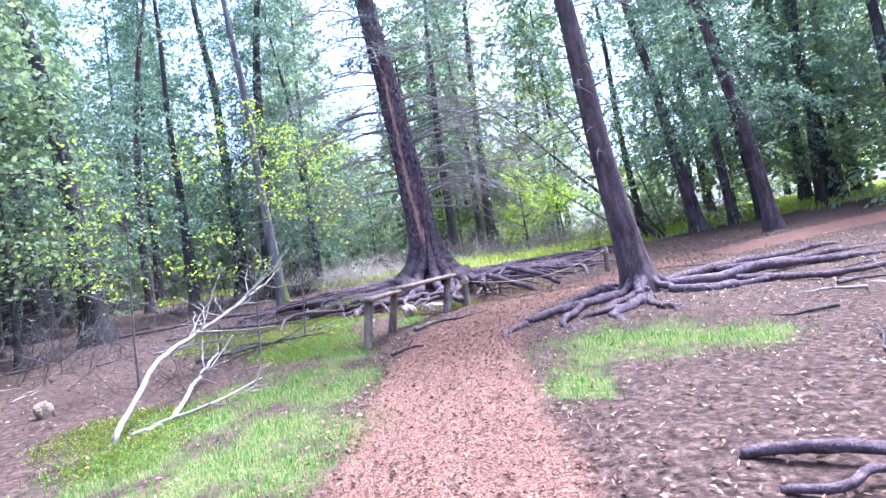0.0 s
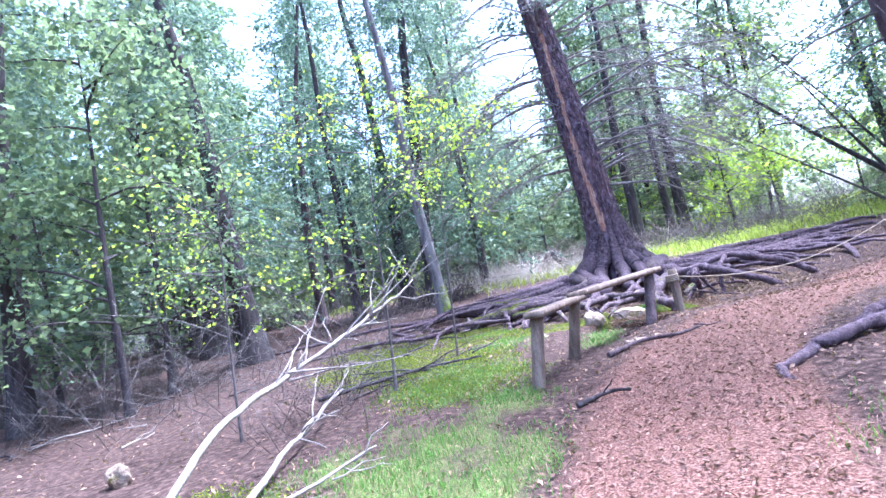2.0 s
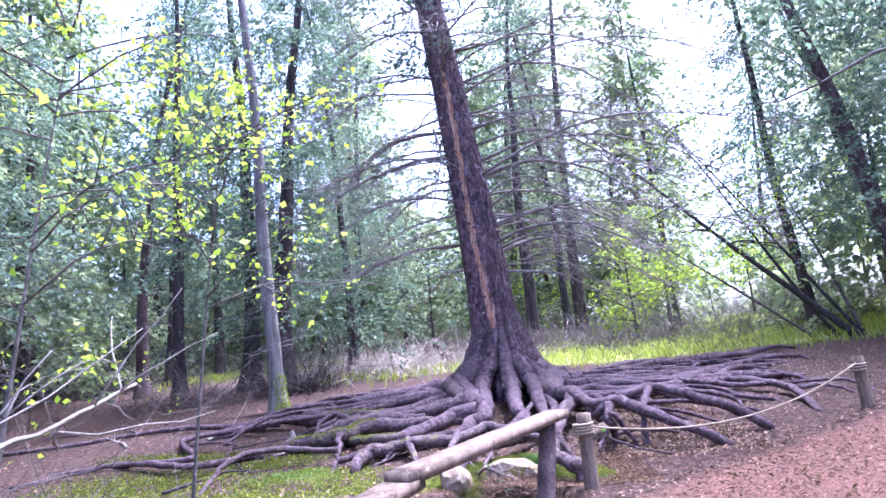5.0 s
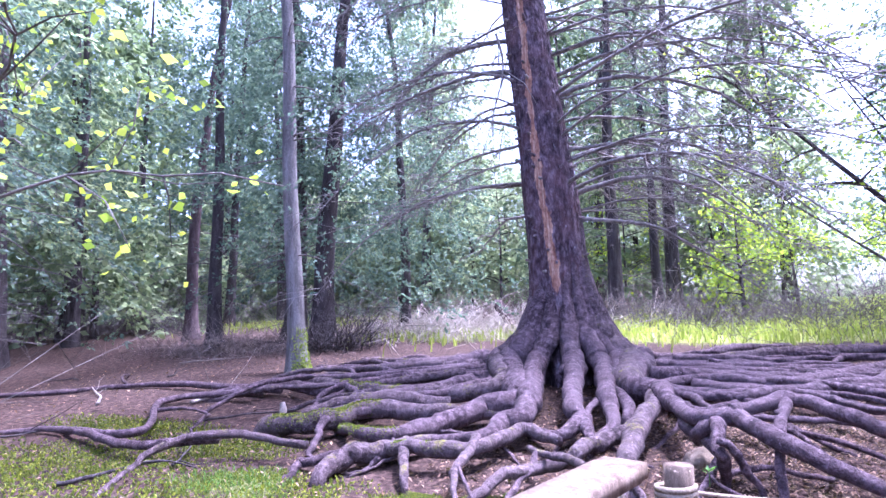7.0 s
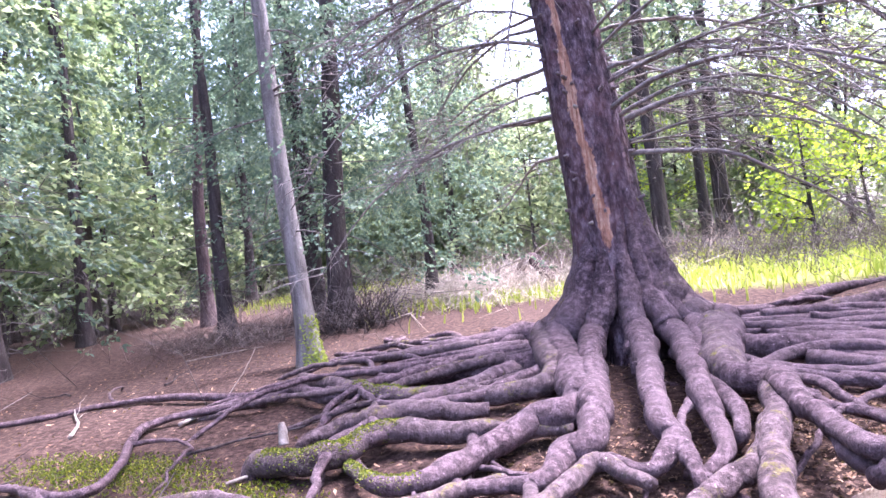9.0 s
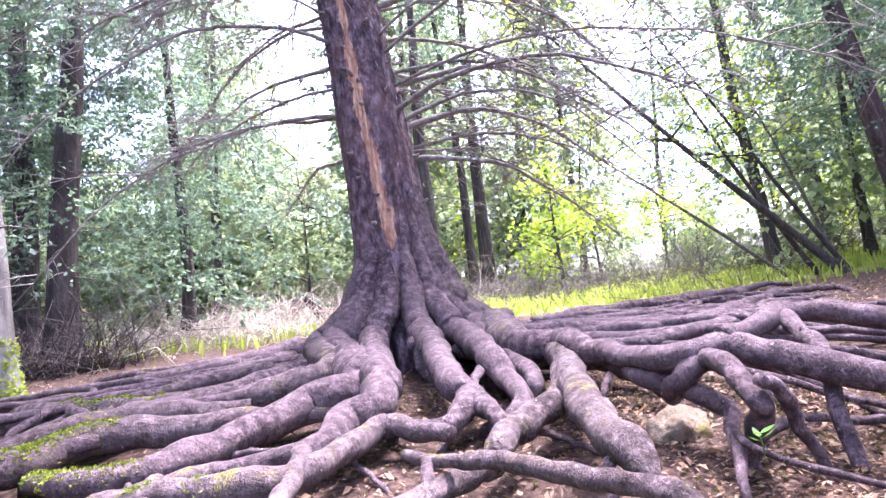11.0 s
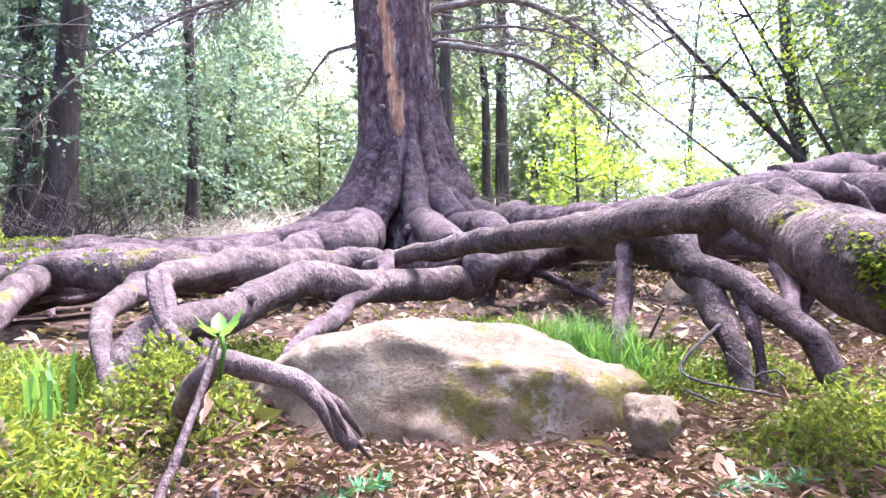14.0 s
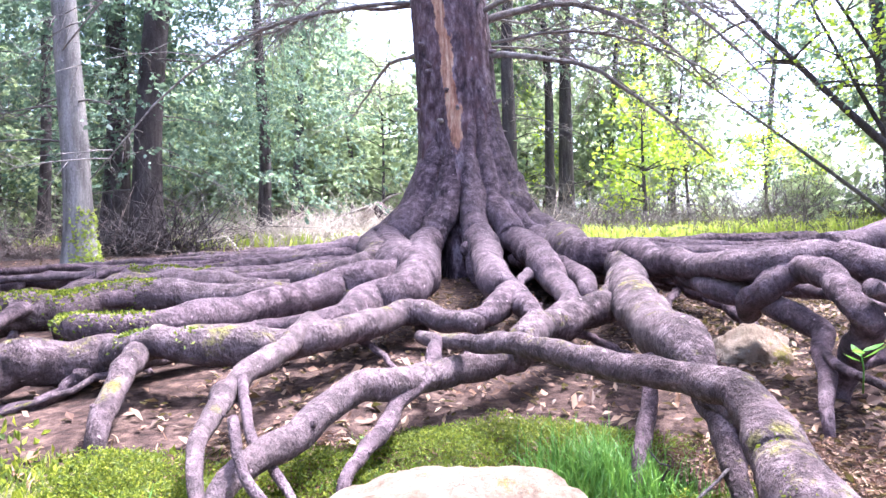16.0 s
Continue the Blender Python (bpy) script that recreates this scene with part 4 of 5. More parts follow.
cedar("grey_trunk_tree", -5.0, 17.2, 15, 0.16, (-0.035, 0.0), bark_grey, (7.5, 15, 1.6, 2500, 0.13), (1.5, 7, 24, 1.3), 1000, "bare pale grey trunk with yellow moss at its foot")
cedar("cedar_tree", -7.9, 22.3, 15, 0.27, (0.03, 0), bark_dark, (3.4, 15, 2.8, 13000, 0.13), (1.5, 5, 18, 1.6), 1010, "dark cedar with hanging green foliage")
cedar("cedar_tree", -6.35, 20.8, 14, 0.27, (0.03, 0), bark_dark, (1.8, 14, 4.2, 32000, 0.12), (0.8, 4, 22, 1.6), 1020, "dark cedar with low hanging green boughs")
cedar("cedar_tree", -5.2, 23.5, 12, 0.16, (0.02, 0), bark_dark, (1.8, 12, 3.6, 26000, 0.12), (), 1030, "bushy cedar behind the grey trunk")
cedar("cedar_tree", -9.0, 20.4, 14, 0.17, (-0.02, 0), bark_dark, (4.5, 14, 1.8, 6000, 0.14), (1, 5, 26, 1.4), 1040, "slim dark cedar with dead lower limbs")
cedar("cedar_tree", -12.2, 23.5, 15, 0.2, (-0.03, 0), bark_red, (5, 15, 2.0, 6000, 0.15), (1, 6, 26, 1.6), 1050, "slim cedar with reddish bark")
cedar("cedar_tree", -14.0, 28.0, 15, 0.2, (0.0, 0), bark_dark, (4.5, 15, 2.2, 6000, 0.16), (1, 6, 18, 1.6), 1060, "slim dark cedar in the wood")
cedar("cedar_tree", -8.6, 13.9, 12, 0.3, (-0.03, 0), bark_dark, (2.0, 12, 3.0, 18000, 0.11), (0.8, 4, 44, 2.2), 1070, "dark cedar with bare twiggy lower limbs")
cedar("cedar_tree", -12.5, 17.5, 14, 0.36, (-0.01, 0), bark_dark, (4, 14, 2.6, 10000, 0.14), (0.8, 5, 40, 2.2), 1080, "thick dark cedar with dead twiggy limbs")
cedar("cedar_tree", -16.9, 23.6, 14, 0.34, (0.0, 0), bark_dark, (4, 14, 2.6, 9000, 0.16), (0.8, 5, 30, 2.2), 1090, "thick dark cedar in the shade")
cedar("cedar_tree", -14.5, 13.2, 12, 0.14, (0.0, 0), bark_dark, (2.6, 12, 2.2, 9000, 0.13), (0.6, 4, 30, 1.8), 1100, "thin dark cedar among twigs")
cedar("cedar_tree", -10.5, 10.0, 12, 0.2, (0.0, 0), bark_dark, (2.4, 12, 2.6, 11000, 0.12), (0.6, 4, 34, 2.0), 1110, "dark cedar with low boughs")
cedar("cedar_tree", 8.9, 20.0, 14, 0.24, (-0.1, 0), bark_red, (2.3, 14, 3.8, 24000, 0.115), (1.5, 5, 18, 1.6), 1120, "leaning cedar with blue-green foliage")
cedar("cedar_tree", 9.0, 15.6, 14, 0.19, (-0.11, 0), bark_red, (3.0, 14, 3.0, 16000, 0.12), (1.5, 6, 22, 1.6), 1130, "leaning cedar on the slope")
cedar("cedar_tree", 11.1, 19.6, 14, 0.24, (-0.1, 0), bark_dark, (2.6, 14, 3.2, 14000, 0.12), (1.5, 6, 20, 1.6), 1140, "leaning dark cedar on the slope")
cedar("cedar_tree", 15.0, 21.6, 14, 0.3, (-0.1, 0), bark_dark, (3.8, 14, 2.8, 11000, 0.14), (1.5, 6, 20, 1.8), 1150, "leaning dark cedar on the slope")
cedar("cedar_tree", 17.2, 23.4, 14, 0.2, (-0.06, 0), bark_dark, (3.6, 14, 2.4, 9000, 0.15), (1.5, 6, 18, 1.8), 1160, "slim dark cedar on the slope")
cedar("cedar_tree", 14.2, 16.8, 13, 0.22, (-0.1, 0), bark_dark, (4.0, 13, 2.4, 9000, 0.14), (1.5, 6, 18, 1.8), 1170, "leaning cedar above the path")
cedar("far_spruce", 0.6, 27.0, 13, 0.25, (-0.02, 0), bark_dark, (5.5, 13, 1.8, 2200, 0.16), (1, 7, 44, 2.2), 1180, "dark spruce behind the great tree")
cedar("far_spruce", 2.1, 30.0, 13, 0.2, (0.02, 0), bark_dark, (5.0, 13, 1.8, 2200, 0.16), (1, 7, 40, 2.2), 1190, "dark spruce at the meadow edge")
cedar("cedar_tree", 7.9, 22.6, 13, 0.16, (-0.06, 0), bark_dark, (2.6, 13, 2.6, 12000, 0.115), (1.5, 5, 16, 1.6), 1200, "cedar with blue-green foliage behind the leaning saplings")
cedar("cedar_tree", 10.4, 20.3, 14, 0.17, (-0.09, 0), bark_red, (2.8, 14, 2.8, 12000, 0.115), (1.5, 6, 20, 1.6), 1210, "slim leaning cedar with reddish bark")


def broadleaf(name, x, y, tall, r, spread, count, size, leaf, seed, label, low=0.25, lean=(0, 0), clump=0.35, forks=16, group="", split=False):
    """A young broad-leaved tree: trunk, forked limbs and loose clumps of leaves at the twig ends."""
    rng = np.random.default_rng(seed)
    ob = tagged(empty(name, (x, y, H(x, y))), label, "tree" if tall > 3.5 else "sapling", group)
    g, axis = trunk_geo(tall, r, lean, seed, 9, 0.4)
    part("trunk", g, bark_dark if r > 0.05 else twig_grey, ob)
    tips = []
    for i in range(forks):
        h = tall * rng.uniform(low, 0.98)
        c = np.array([np.interp(h, axis[2], axis[0]), np.interp(h, axis[2], axis[1]), h])
        a = rng.uniform(0, 6.283)
        ln = spread * rng.uniform(0.45, 1.0) * (1.15 - 0.6 * h / tall)
        d = np.array([math.cos(a), math.sin(a), rng.uniform(0.1, 0.7)])
        k = np.linspace(0, 1, 7)
        p = c + np.outer(k * ln, d)
        p[:, 2] -= 0.3 * ln * k ** 2
        p += np.cumsum(rng.normal(size=p.shape) * 0.035 * ln, 0) * k[:, None]
        geo, side = [tube(np.column_stack([p, max(0.006, 0.3 * r) * (1 - 0.8 * k) + 0.002]), 5, 0, i)], []
        for w in range(6):
            b = p[rng.integers(2, 7)]
            e = d * 0.5 + rng.normal(size=3) * 0.6
            t = b + e * ln * rng.uniform(0.15, 0.4)
            side.append(tube(np.array([[*b, 0.004], [*((b + t) / 2 + rng.normal(size=3) * 0.02), 0.003], [*t, 0.002]]), 3, 0, i))
            tips += [t, (b + t) / 2]
        limb = part("limb", join(geo if split else geo + side), bark_dark if r > 0.05 else twig_grey, ob)
        for twig in side if split else ():
            part("twig", twig, twig_grey, limb)
    tips = np.array(tips)
    pos = tips[rng.integers(0, len(tips), count)] + rng.normal(size=(count, 3)) * clump * rng.uniform(0.2, 1, (count, 1))
    part("foliage", leaves(pos, rng.uniform(0.5, 1.25, count) * size, rng, 0.1, 0.36), leaf, ob)
    return ob


# leaning stems at the edge of the meadow
for i, (x, y, lean, tall, r) in enumerate(((7.75, 20.6, (-0.95, 0.0), 6.5, 0.09), (7.5, 20.9, (-0.5, 0.05), 6.0, 0.06), (8.0, 20.7, (-0.68, -0.1), 6.0, 0.055), (8.3, 21.2, (-0.25, 0.1), 5.5, 0.05), (7.2, 21.3, (-1.15, 0.1), 5.0, 0.045))):
    broadleaf("leaning_sapling", x, y, tall, r, 1.6, 500, 0.09, leaf_spring, 2000 + i, "dark leaning sapling with thin shoots and few yellow-green leaves", 0.35, lean, 0.3, 16, "leaning saplings", True)

# spring-green trees at the edge of the clearing
for i, (x, y, tall, spread, count) in enumerate(((3.7, 25.0, 3.4, 1.3, 1500), (6.2, 29.0, 3.2, 1.6, 1100), (1.2, 33, 6, 2.2, 1600), (15.5, 33, 7, 2.6, 1800), (-16.0, 17.0, 6, 2.2, 2000), (-8.8, 11.6, 5.5, 2.2, 3200), (-9.5, 7.5, 7.5, 3.0, 4200), (-17, 21, 6, 2.4, 2400), (-12.5, 11, 8, 3.0, 3500), (-3.5, 30, 6, 2.4, 1800), (11, 34, 4, 2.4, 1500), (14, 27, 4.5, 2.2, 1600), (20, 29, 7, 3, 2000), (-8.2, 10.0, 7, 2.6, 4200), (-11, 14, 8, 2.8, 3600), (-11.5, 11.5, 6, 2.2, 2600), (0.0, 37, 8, 3, 2000))):
    broadleaf("spring_tree", x, y, tall, 0.075, spread, count, 0.13, leaf_spring if x > 0 else leaf_wood if x < -7 else leaf_far_hazed, 2100 + i, "young tree with fresh yellow-green spring leaves", 0.2, (0, 0), 0.4, 18, "young spring trees")

# the sapling by the bench
broadleaf("sapling", -3.0, 8.7, 3.7, 0.02, 1.8, 900, 0.055, leaf_spring, 2201, "thin sapling with small bright yellow-green leaves", 0.3, (0.06, 0.1), 0.12, 22, "", True)
broadleaf("sapling", -2.6, 10.0, 3.6, 0.016, 1.6, 1000, 0.052, leaf_spring, 2202, "thin sapling with small bright yellow-green leaves", 0.45, (0.12, 0.0), 0.1, 16, "", True)
broadleaf("sapling", -4.2, 7.6, 3.4, 0.018, 1.7, 600, 0.05, leaf_spring, 2203, "thin sapling with sparse spring leaves", 0.3, (0.0, 0.05), 0.14, 18, "", True)

# ---- the wood all round ----
KINDS = []
for i, (tall, r, z0, wide, count, size, leaf) in enumerate(((19, 0.24, 3.0, 3.6, 6000, 0.27, leaf_cedar), (17, 0.18, 2.0, 3.4, 6000, 0.26, leaf_wood), (19, 0.24, 3.6, 3.6, 6000, 0.27, leaf_far_hazed), (8, 0.12, 0.6, 3.0, 5500, 0.22, leaf_far_hazed))):
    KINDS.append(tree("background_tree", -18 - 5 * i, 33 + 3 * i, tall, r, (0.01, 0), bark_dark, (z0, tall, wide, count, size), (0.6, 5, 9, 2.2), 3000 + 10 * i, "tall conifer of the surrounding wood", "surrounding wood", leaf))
rng_w = np.random.default_rng(12)
spots = []
while len(spots) < 145:
    # about a fifth are added unseen behind the camera, to close off the light
    a = rng_w.uniform(0.1, 3.04) if rng_w.uniform() < 0.8 else rng_w.uniform(3.1, 6.2)
    d = rng_w.uniform(15, 46)
    x, y = d * math.cos(a) * 1.05, 10 + d * math.sin(a)
    if y > 10 and (abs(x) < 9 and y < 27 or -13 < x < -1 and y < 31):
        continue
    if y > 14 and 0.34 < (x + 0.4) / (y - 11) < 0.8 and rng_w.uniform() < 0.93:
        continue
    if -22 < x < -2 and 18 < y < 38 and rng_w.uniform() < 0.15:
        continue
    if y < 10 and abs(x) < 7:
        continue
    if any(math.hypot(x - p, y - q) < 2.0 for p, q in spots):
        continue
    spots.append((x, y))
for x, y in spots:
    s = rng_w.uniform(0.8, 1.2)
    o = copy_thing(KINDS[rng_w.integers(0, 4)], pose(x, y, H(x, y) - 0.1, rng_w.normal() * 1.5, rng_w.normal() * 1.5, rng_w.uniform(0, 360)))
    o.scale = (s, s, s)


# low shrubby conifers that close the view under the crowns
for i in range(42):
    x = rng_w.uniform(-26, 22)
    y = 31 + rng_w.uniform(0, 11) + 0.15 * abs(x)
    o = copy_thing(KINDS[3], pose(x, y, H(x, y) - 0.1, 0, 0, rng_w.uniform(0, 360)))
    s = rng_w.uniform(0.7, 1.25) if x < 6 else rng_w.uniform(0.25, 0.45)
    o.scale = (s * 1.2, s * 1.2, s)


# ---- brush, dead wood and stumps ----
def brush(name, cx, cy, rx, ry, count, tall, mat, seed, label, thick=0.006):
    rng = np.random.default_rng(seed)
    geo = []
    for i in range(count):
        x, y = cx + rng.normal() * rx * 0.6, cy + rng.normal() * ry * 0.6
        a, ln = rng.uniform(0, 6.283), tall * rng.uniform(0.35, 1.2)
        b = np.array([x, y, H(x, y) - 0.05])
        d = np.array([math.cos(a) * 0.75, math.sin(a) * 0.75, rng.uniform(0.1, 1.0)])
        m = b + d * ln * 0.5 + rng.normal(size=3) * 0.1 * ln
        e = b + d * ln + rng.normal(size=3) * 0.22 * ln - [0, 0, 0.15 * ln]
        geo.append(tube(np.array([[*b, thick], [*m, thick * 0.7], [*e, thick * 0.3]]), 3, 0, i))
        f = m + rng.normal(size=3) * 0.35 * ln
        geo.append(tube(np.array([[*m, thick * 0.6], [*((m + f) / 2), thick * 0.5], [*f, thick * 0.3]]), 3, 0, i))
    g = join(geo)
    g[0][:, 2] = np.maximum(g[0][:, 2], height(g[0][:, 0], g[0][:, 1]) - 0.02)
    return tagged(new(name, mesh_of(name, g[0], g[1], mat)), label, "brush", kind="stuff")


brush("dry_brush", -3.6, 23.4, 2.6, 1.8, 2400, 0.85, reed_mat, 41, "tangle of bleached dead twigs and reeds", 0.009)
brush("dry_brush", -1.5, 27.5, 5.0, 2.4, 1200, 1.5, brush_mat, 42, "tangle of dry grey-brown brush", 0.011)
brush("dry_brush", 3.0, 24.5, 2.6, 2.0, 900, 1.3, twig_grey, 43, "grey leafless brush by the meadow", 0.009)
brush("dry_brush", -8.0, 19.6, 1.8, 0.9, 420, 0.95, brush_mat, 44, "reddish dry brush at the cedar feet", 0.008)
brush("dry_brush", -14.0, 13.0, 4.0, 3.0, 260, 2.0, twig_grey, 45, "grey leafless undergrowth in the wood", 0.008)
brush("dry_brush", -5.8, 20.2, 0.7, 0.6, 260, 1.5, bark_dark, 46, "dark leafless bush beside the cedar", 0.01)
brush("dry_brush", 5.0, 21.5, 2.6, 1.4, 260, 1.3, twig_grey, 51, "thin bare shoots before the meadow", 0.007)
brush("dry_brush", -19.0, 27.0, 6.0, 3.0, 700, 2.4, twig_grey, 47, "grey leafless undergrowth far in the wood", 0.01)
brush("dry_brush", -8.4, 10.0, 2.2, 2.2, 200, 2.2, twig_grey, 48, "thin leafless twigs among the saplings", 0.006)
brush("dry_brush", 9.5, 25.0, 4.0, 2.0, 700, 2.4, twig_grey, 49, "thin bare shoots at the meadow edge", 0.01)
brush("dry_brush", -3.7, 8.5, 0.9, 1.2, 110, 1.9, twig_grey, 50, "thin leafless shoots round the saplings", 0.004)


def stick(name, pts, r0, r1, mat, label, seed, twigs=0, category="branch", long=0.5):
    """A fallen branch through world points, with side twigs of its own."""
    o = Vector(pts[0])
    rows = np.array([(x - o.x, y - o.y, z - o.z) for x, y, z in pts])
    n = 6 * len(pts)
    c = spline(rows, n)
    rng = np.random.default_rng(seed)
    c += np.cumsum(rng.normal(size=c.shape) * 0.0025 * np.linalg.norm(rows[-1]), 0)
    ob = tagged(empty(name, o), label, category)
    part("stem", tube(np.column_stack([c, np.linspace(r0, r1, n)]), 9, 0.05, seed), mat, ob)
    for i in range(twigs):
        b = c[rng.integers(n // 3, n)]
        e = (c[-1] - c[0]) / np.linalg.norm(c[-1] - c[0]) * 0.8 + rng.normal(size=3) * 0.45 + [0, 0, 0.2]
        ln = long * rng.uniform(0.4, 1.2)
        k = np.linspace(0, 1, 5)
        p = b + np.outer(k * ln, e) + np.cumsum(rng.normal(size=(5, 3)) * 0.02, 0)
        part("twig", tube(np.column_stack([p, r1 * 0.8 * (1 - 0.75 * k) + 0.001]), 5, 0, i), mat, ob)
    return ob


stick("fallen_branch", [(-3.12, 5.15, 0.52), (-3.15, 5.6, 0.85), (-3.18, 6.25, 1.16), (-3.0, 7.4, 1.45), (-2.9, 8.6, 1.8), (-2.86, 9.73, 2.1)], 0.03, 0.01, dead_wood, "bleached fallen branch propped up above the grass", 61, 22, long=0.9)
stick("fallen_branch", [(-3.05, 5.3, 0.58), (-2.9, 5.8, 0.62), (-3.1, 6.8, 0.78), (-3.35, 7.9, 0.9), (-3.45, 8.5, 0.95)], 0.028, 0.012, dead_wood, "bleached fallen branch lying in the grass", 62, 6)
stick("fallen_branch", [(-3.0, 5.5, 0.6), (-2.6, 5.9, 0.65), (-2.3, 6.6, 0.74)], 0.018, 0.008, dead_wood, "thin bleached fallen branch in the grass", 63, 4)
stick("fallen_branch", [(-3.9, 8.6, 0.9), (-3.4, 9.0, 0.95), (-2.7, 9.5, 0.95), (-2.2, 9.6, 0.95)], 0.03, 0.012, bark_dark, "dark fallen branch on the moss", 64, 5)
stick("fallen_branch", [(-0.62, 8.7, 0.86), (-0.3, 9.05, 0.9), (0.15, 9.1, 0.91), (0.35, 9.3, 0.92)], 0.03, 0.012, bark_red, "dark branch beside the chip path", 65, 2, long=0.25)
stick("fallen_branch", [(-0.85, 7.2, 0.72), (-0.6, 7.4, 0.76), (-0.45, 7.42, 0.75)], 0.022, 0.012, bark_dark, "short dark branch beside the chip path", 66, 1, long=0.2)
stick("fallen_branch", [(1.34, 3.1, 0.4), (1.6, 2.95, 0.45), (1.9, 2.8, 0.44), (2.6, 2.6, 0.3)], 0.034, 0.03, bark_root, "worn root lying across the forest floor", 67, 0)
stick("fallen_branch", [(1.3, 2.7, 0.36), (1.52, 2.58, 0.39), (1.8, 2.65, 0.4), (2.5, 2.3, 0.26)], 0.022, 0.02, bark_root, "thin worn root on the forest floor", 68, 0)
rng_s = np.random.default_rng(77)
for i in range(46):
    x, y = (rng_s.uniform(-9, -2), rng_s.uniform(8, 18)) if i < 32 else (rng_s.uniform(3, 9), rng_s.uniform(4, 12))
    a, ln = rng_s.uniform(0, 3.14), rng_s.uniform(0.4, 1.6)
    pts = [(x + k * ln * math.cos(a), y + k * ln * math.sin(a) + 0.06 * math.sin(5 * k), H(x + k * ln * math.cos(a), y + k * ln * math.sin(a)) + 0.02 + 0.03 * rng_s.uniform()) for k in (0, 0.35, 0.7, 1)]
    stick("fallen_stick", pts, rng_s.uniform(0.01, 0.026), 0.006, bark_dark if i % 3 else dead_wood, "fallen stick lying on the forest floor", 700 + i, 2, "stick", 0.35)


def rock(name, x, y, z, size, seed, label, turn=0.0, mat=None):
    """A weathered stone: a rounded lump with flat broken sides."""
    bm = bmesh.new()
    bmesh.ops.create_icosphere(bm, subdivisions=5, radius=1)
    rng = np.random.default_rng(seed)
    cuts = [(Vector(rng.normal(size=3)).normalized(), rng.uniform(0.66, 0.9)) for i in range(16)]
    for v in bm.verts:
        c = v.co.copy()
        for nrm, d in cuts:
            over = c.dot(nrm) - d
            if over > 0:
                c -= nrm * over * 0.92
        q = c * 1.6 + Vector((seed, 0, 0))
        c *= 1 + 0.13 * noise.fractal(q * 1.2, 0.8, 2.1, 7) + 0.02 * noise.noise(q * 9) + 0.012 * noise.noise(q * 22)
        v.co = Vector((c.x * size[0], c.y * size[1], c.z * size[2]))
    me = bpy.data.meshes.new(name)
    bm.to_mesh(me)
    bm.free()
    me.materials.append(mat or stone_mat)
    me.polygons.foreach_set("use_smooth", np.ones(len(me.polygons), bool))
    ob = new(name, me)
    ob.matrix_basis = pose(x, y, z, 0, 0, turn)
    return tagged(ob, label, "stone")


rock("boulder", -0.37, 11.87, 0.965, (0.31, 0.18, 0.16), 3, "pale lichened boulder with moss patches in the leaf litter", -6)
rock("stone", -0.125, 11.68, 0.985, (0.035, 0.03, 0.05), 8, "small pointed pale stone beside the boulder")
rock("boulder", -0.875, 11.4, 0.955, (0.17, 0.23, 0.24), 5, "mossy grey boulder with white lichen", 20)
rock("boulder", 0.73, 13.2, 1.08, (0.17, 0.14, 0.17), 6, "pale stone wedged under the roots", 15)
rock("stone", 0.34, 11.75, 0.97, (0.13, 0.1, 0.06), 7, "low pale stone in the moss")
rock("stone", -4.87, 6.72, 0.74, (0.11, 0.1, 0.13), 9, "pale pointed stone on the brown soil")
rock("stone", -0.35, 9.35, 0.85, (0.22, 0.16, 0.06), 10, "flat pale stone beside the path")
rock("stone", -1.55, 10.55, 0.98, (0.12, 0.1, 0.08), 11, "pale stone in the mossy grass")
rock("stone", -0.5, 10.2, 0.86, (0.2, 0.12, 0.08), 12, "pale stone under the bench")


def broken_stump():
    o = Vector((-2.1, 23.6, H(-2.1, 23.6)))
    ob = tagged(empty("broken_stump", o), "broken brown stump leaning over with a splintered top", "stump")
    part("trunk", tube(np.array([[0.12, 0, -0.15, 0.15], [-0.05, 0, 0.15, 0.14], [-0.28, 0, 0.48, 0.15], [-0.5, 0, 0.78, 0.16], [-0.6, 0, 0.86, 0.07]]), 12, 0.09, 3), bark_red, ob)
    part("bark_flap", tube(np.array([[-0.5, -0.1, 0.84, 0.06], [-0.75, -0.12, 0.6, 0.1], [-0.95, -0.1, 0.3, 0.07], [-1.1, -0.1, 0.1, 0.03]]), 8, 0.12, 4), brush_mat, ob)
    for i, (a, b) in enumerate((((-0.55, 0, 0.8), (-1.3, 0.1, 0.35)), ((-0.5, 0, 0.82), (0.05, 0, 1.1)), ((-0.55, 0, 0.75), (-1.6, -0.2, 0.2)), ((-0.3, 0, 0.6), (-1.2, 0.2, 0.05)), ((-0.6, 0, 0.85), (-2.0, 0, 0.3)))):
        part("splinter", tube(np.array([[*a, 0.032], [*((np.array(a) + b) / 2 + [0, 0, 0.05]), 0.025], [*b, 0.01]]), 6, 0.08, i), dead_wood, ob)


broken_stump()


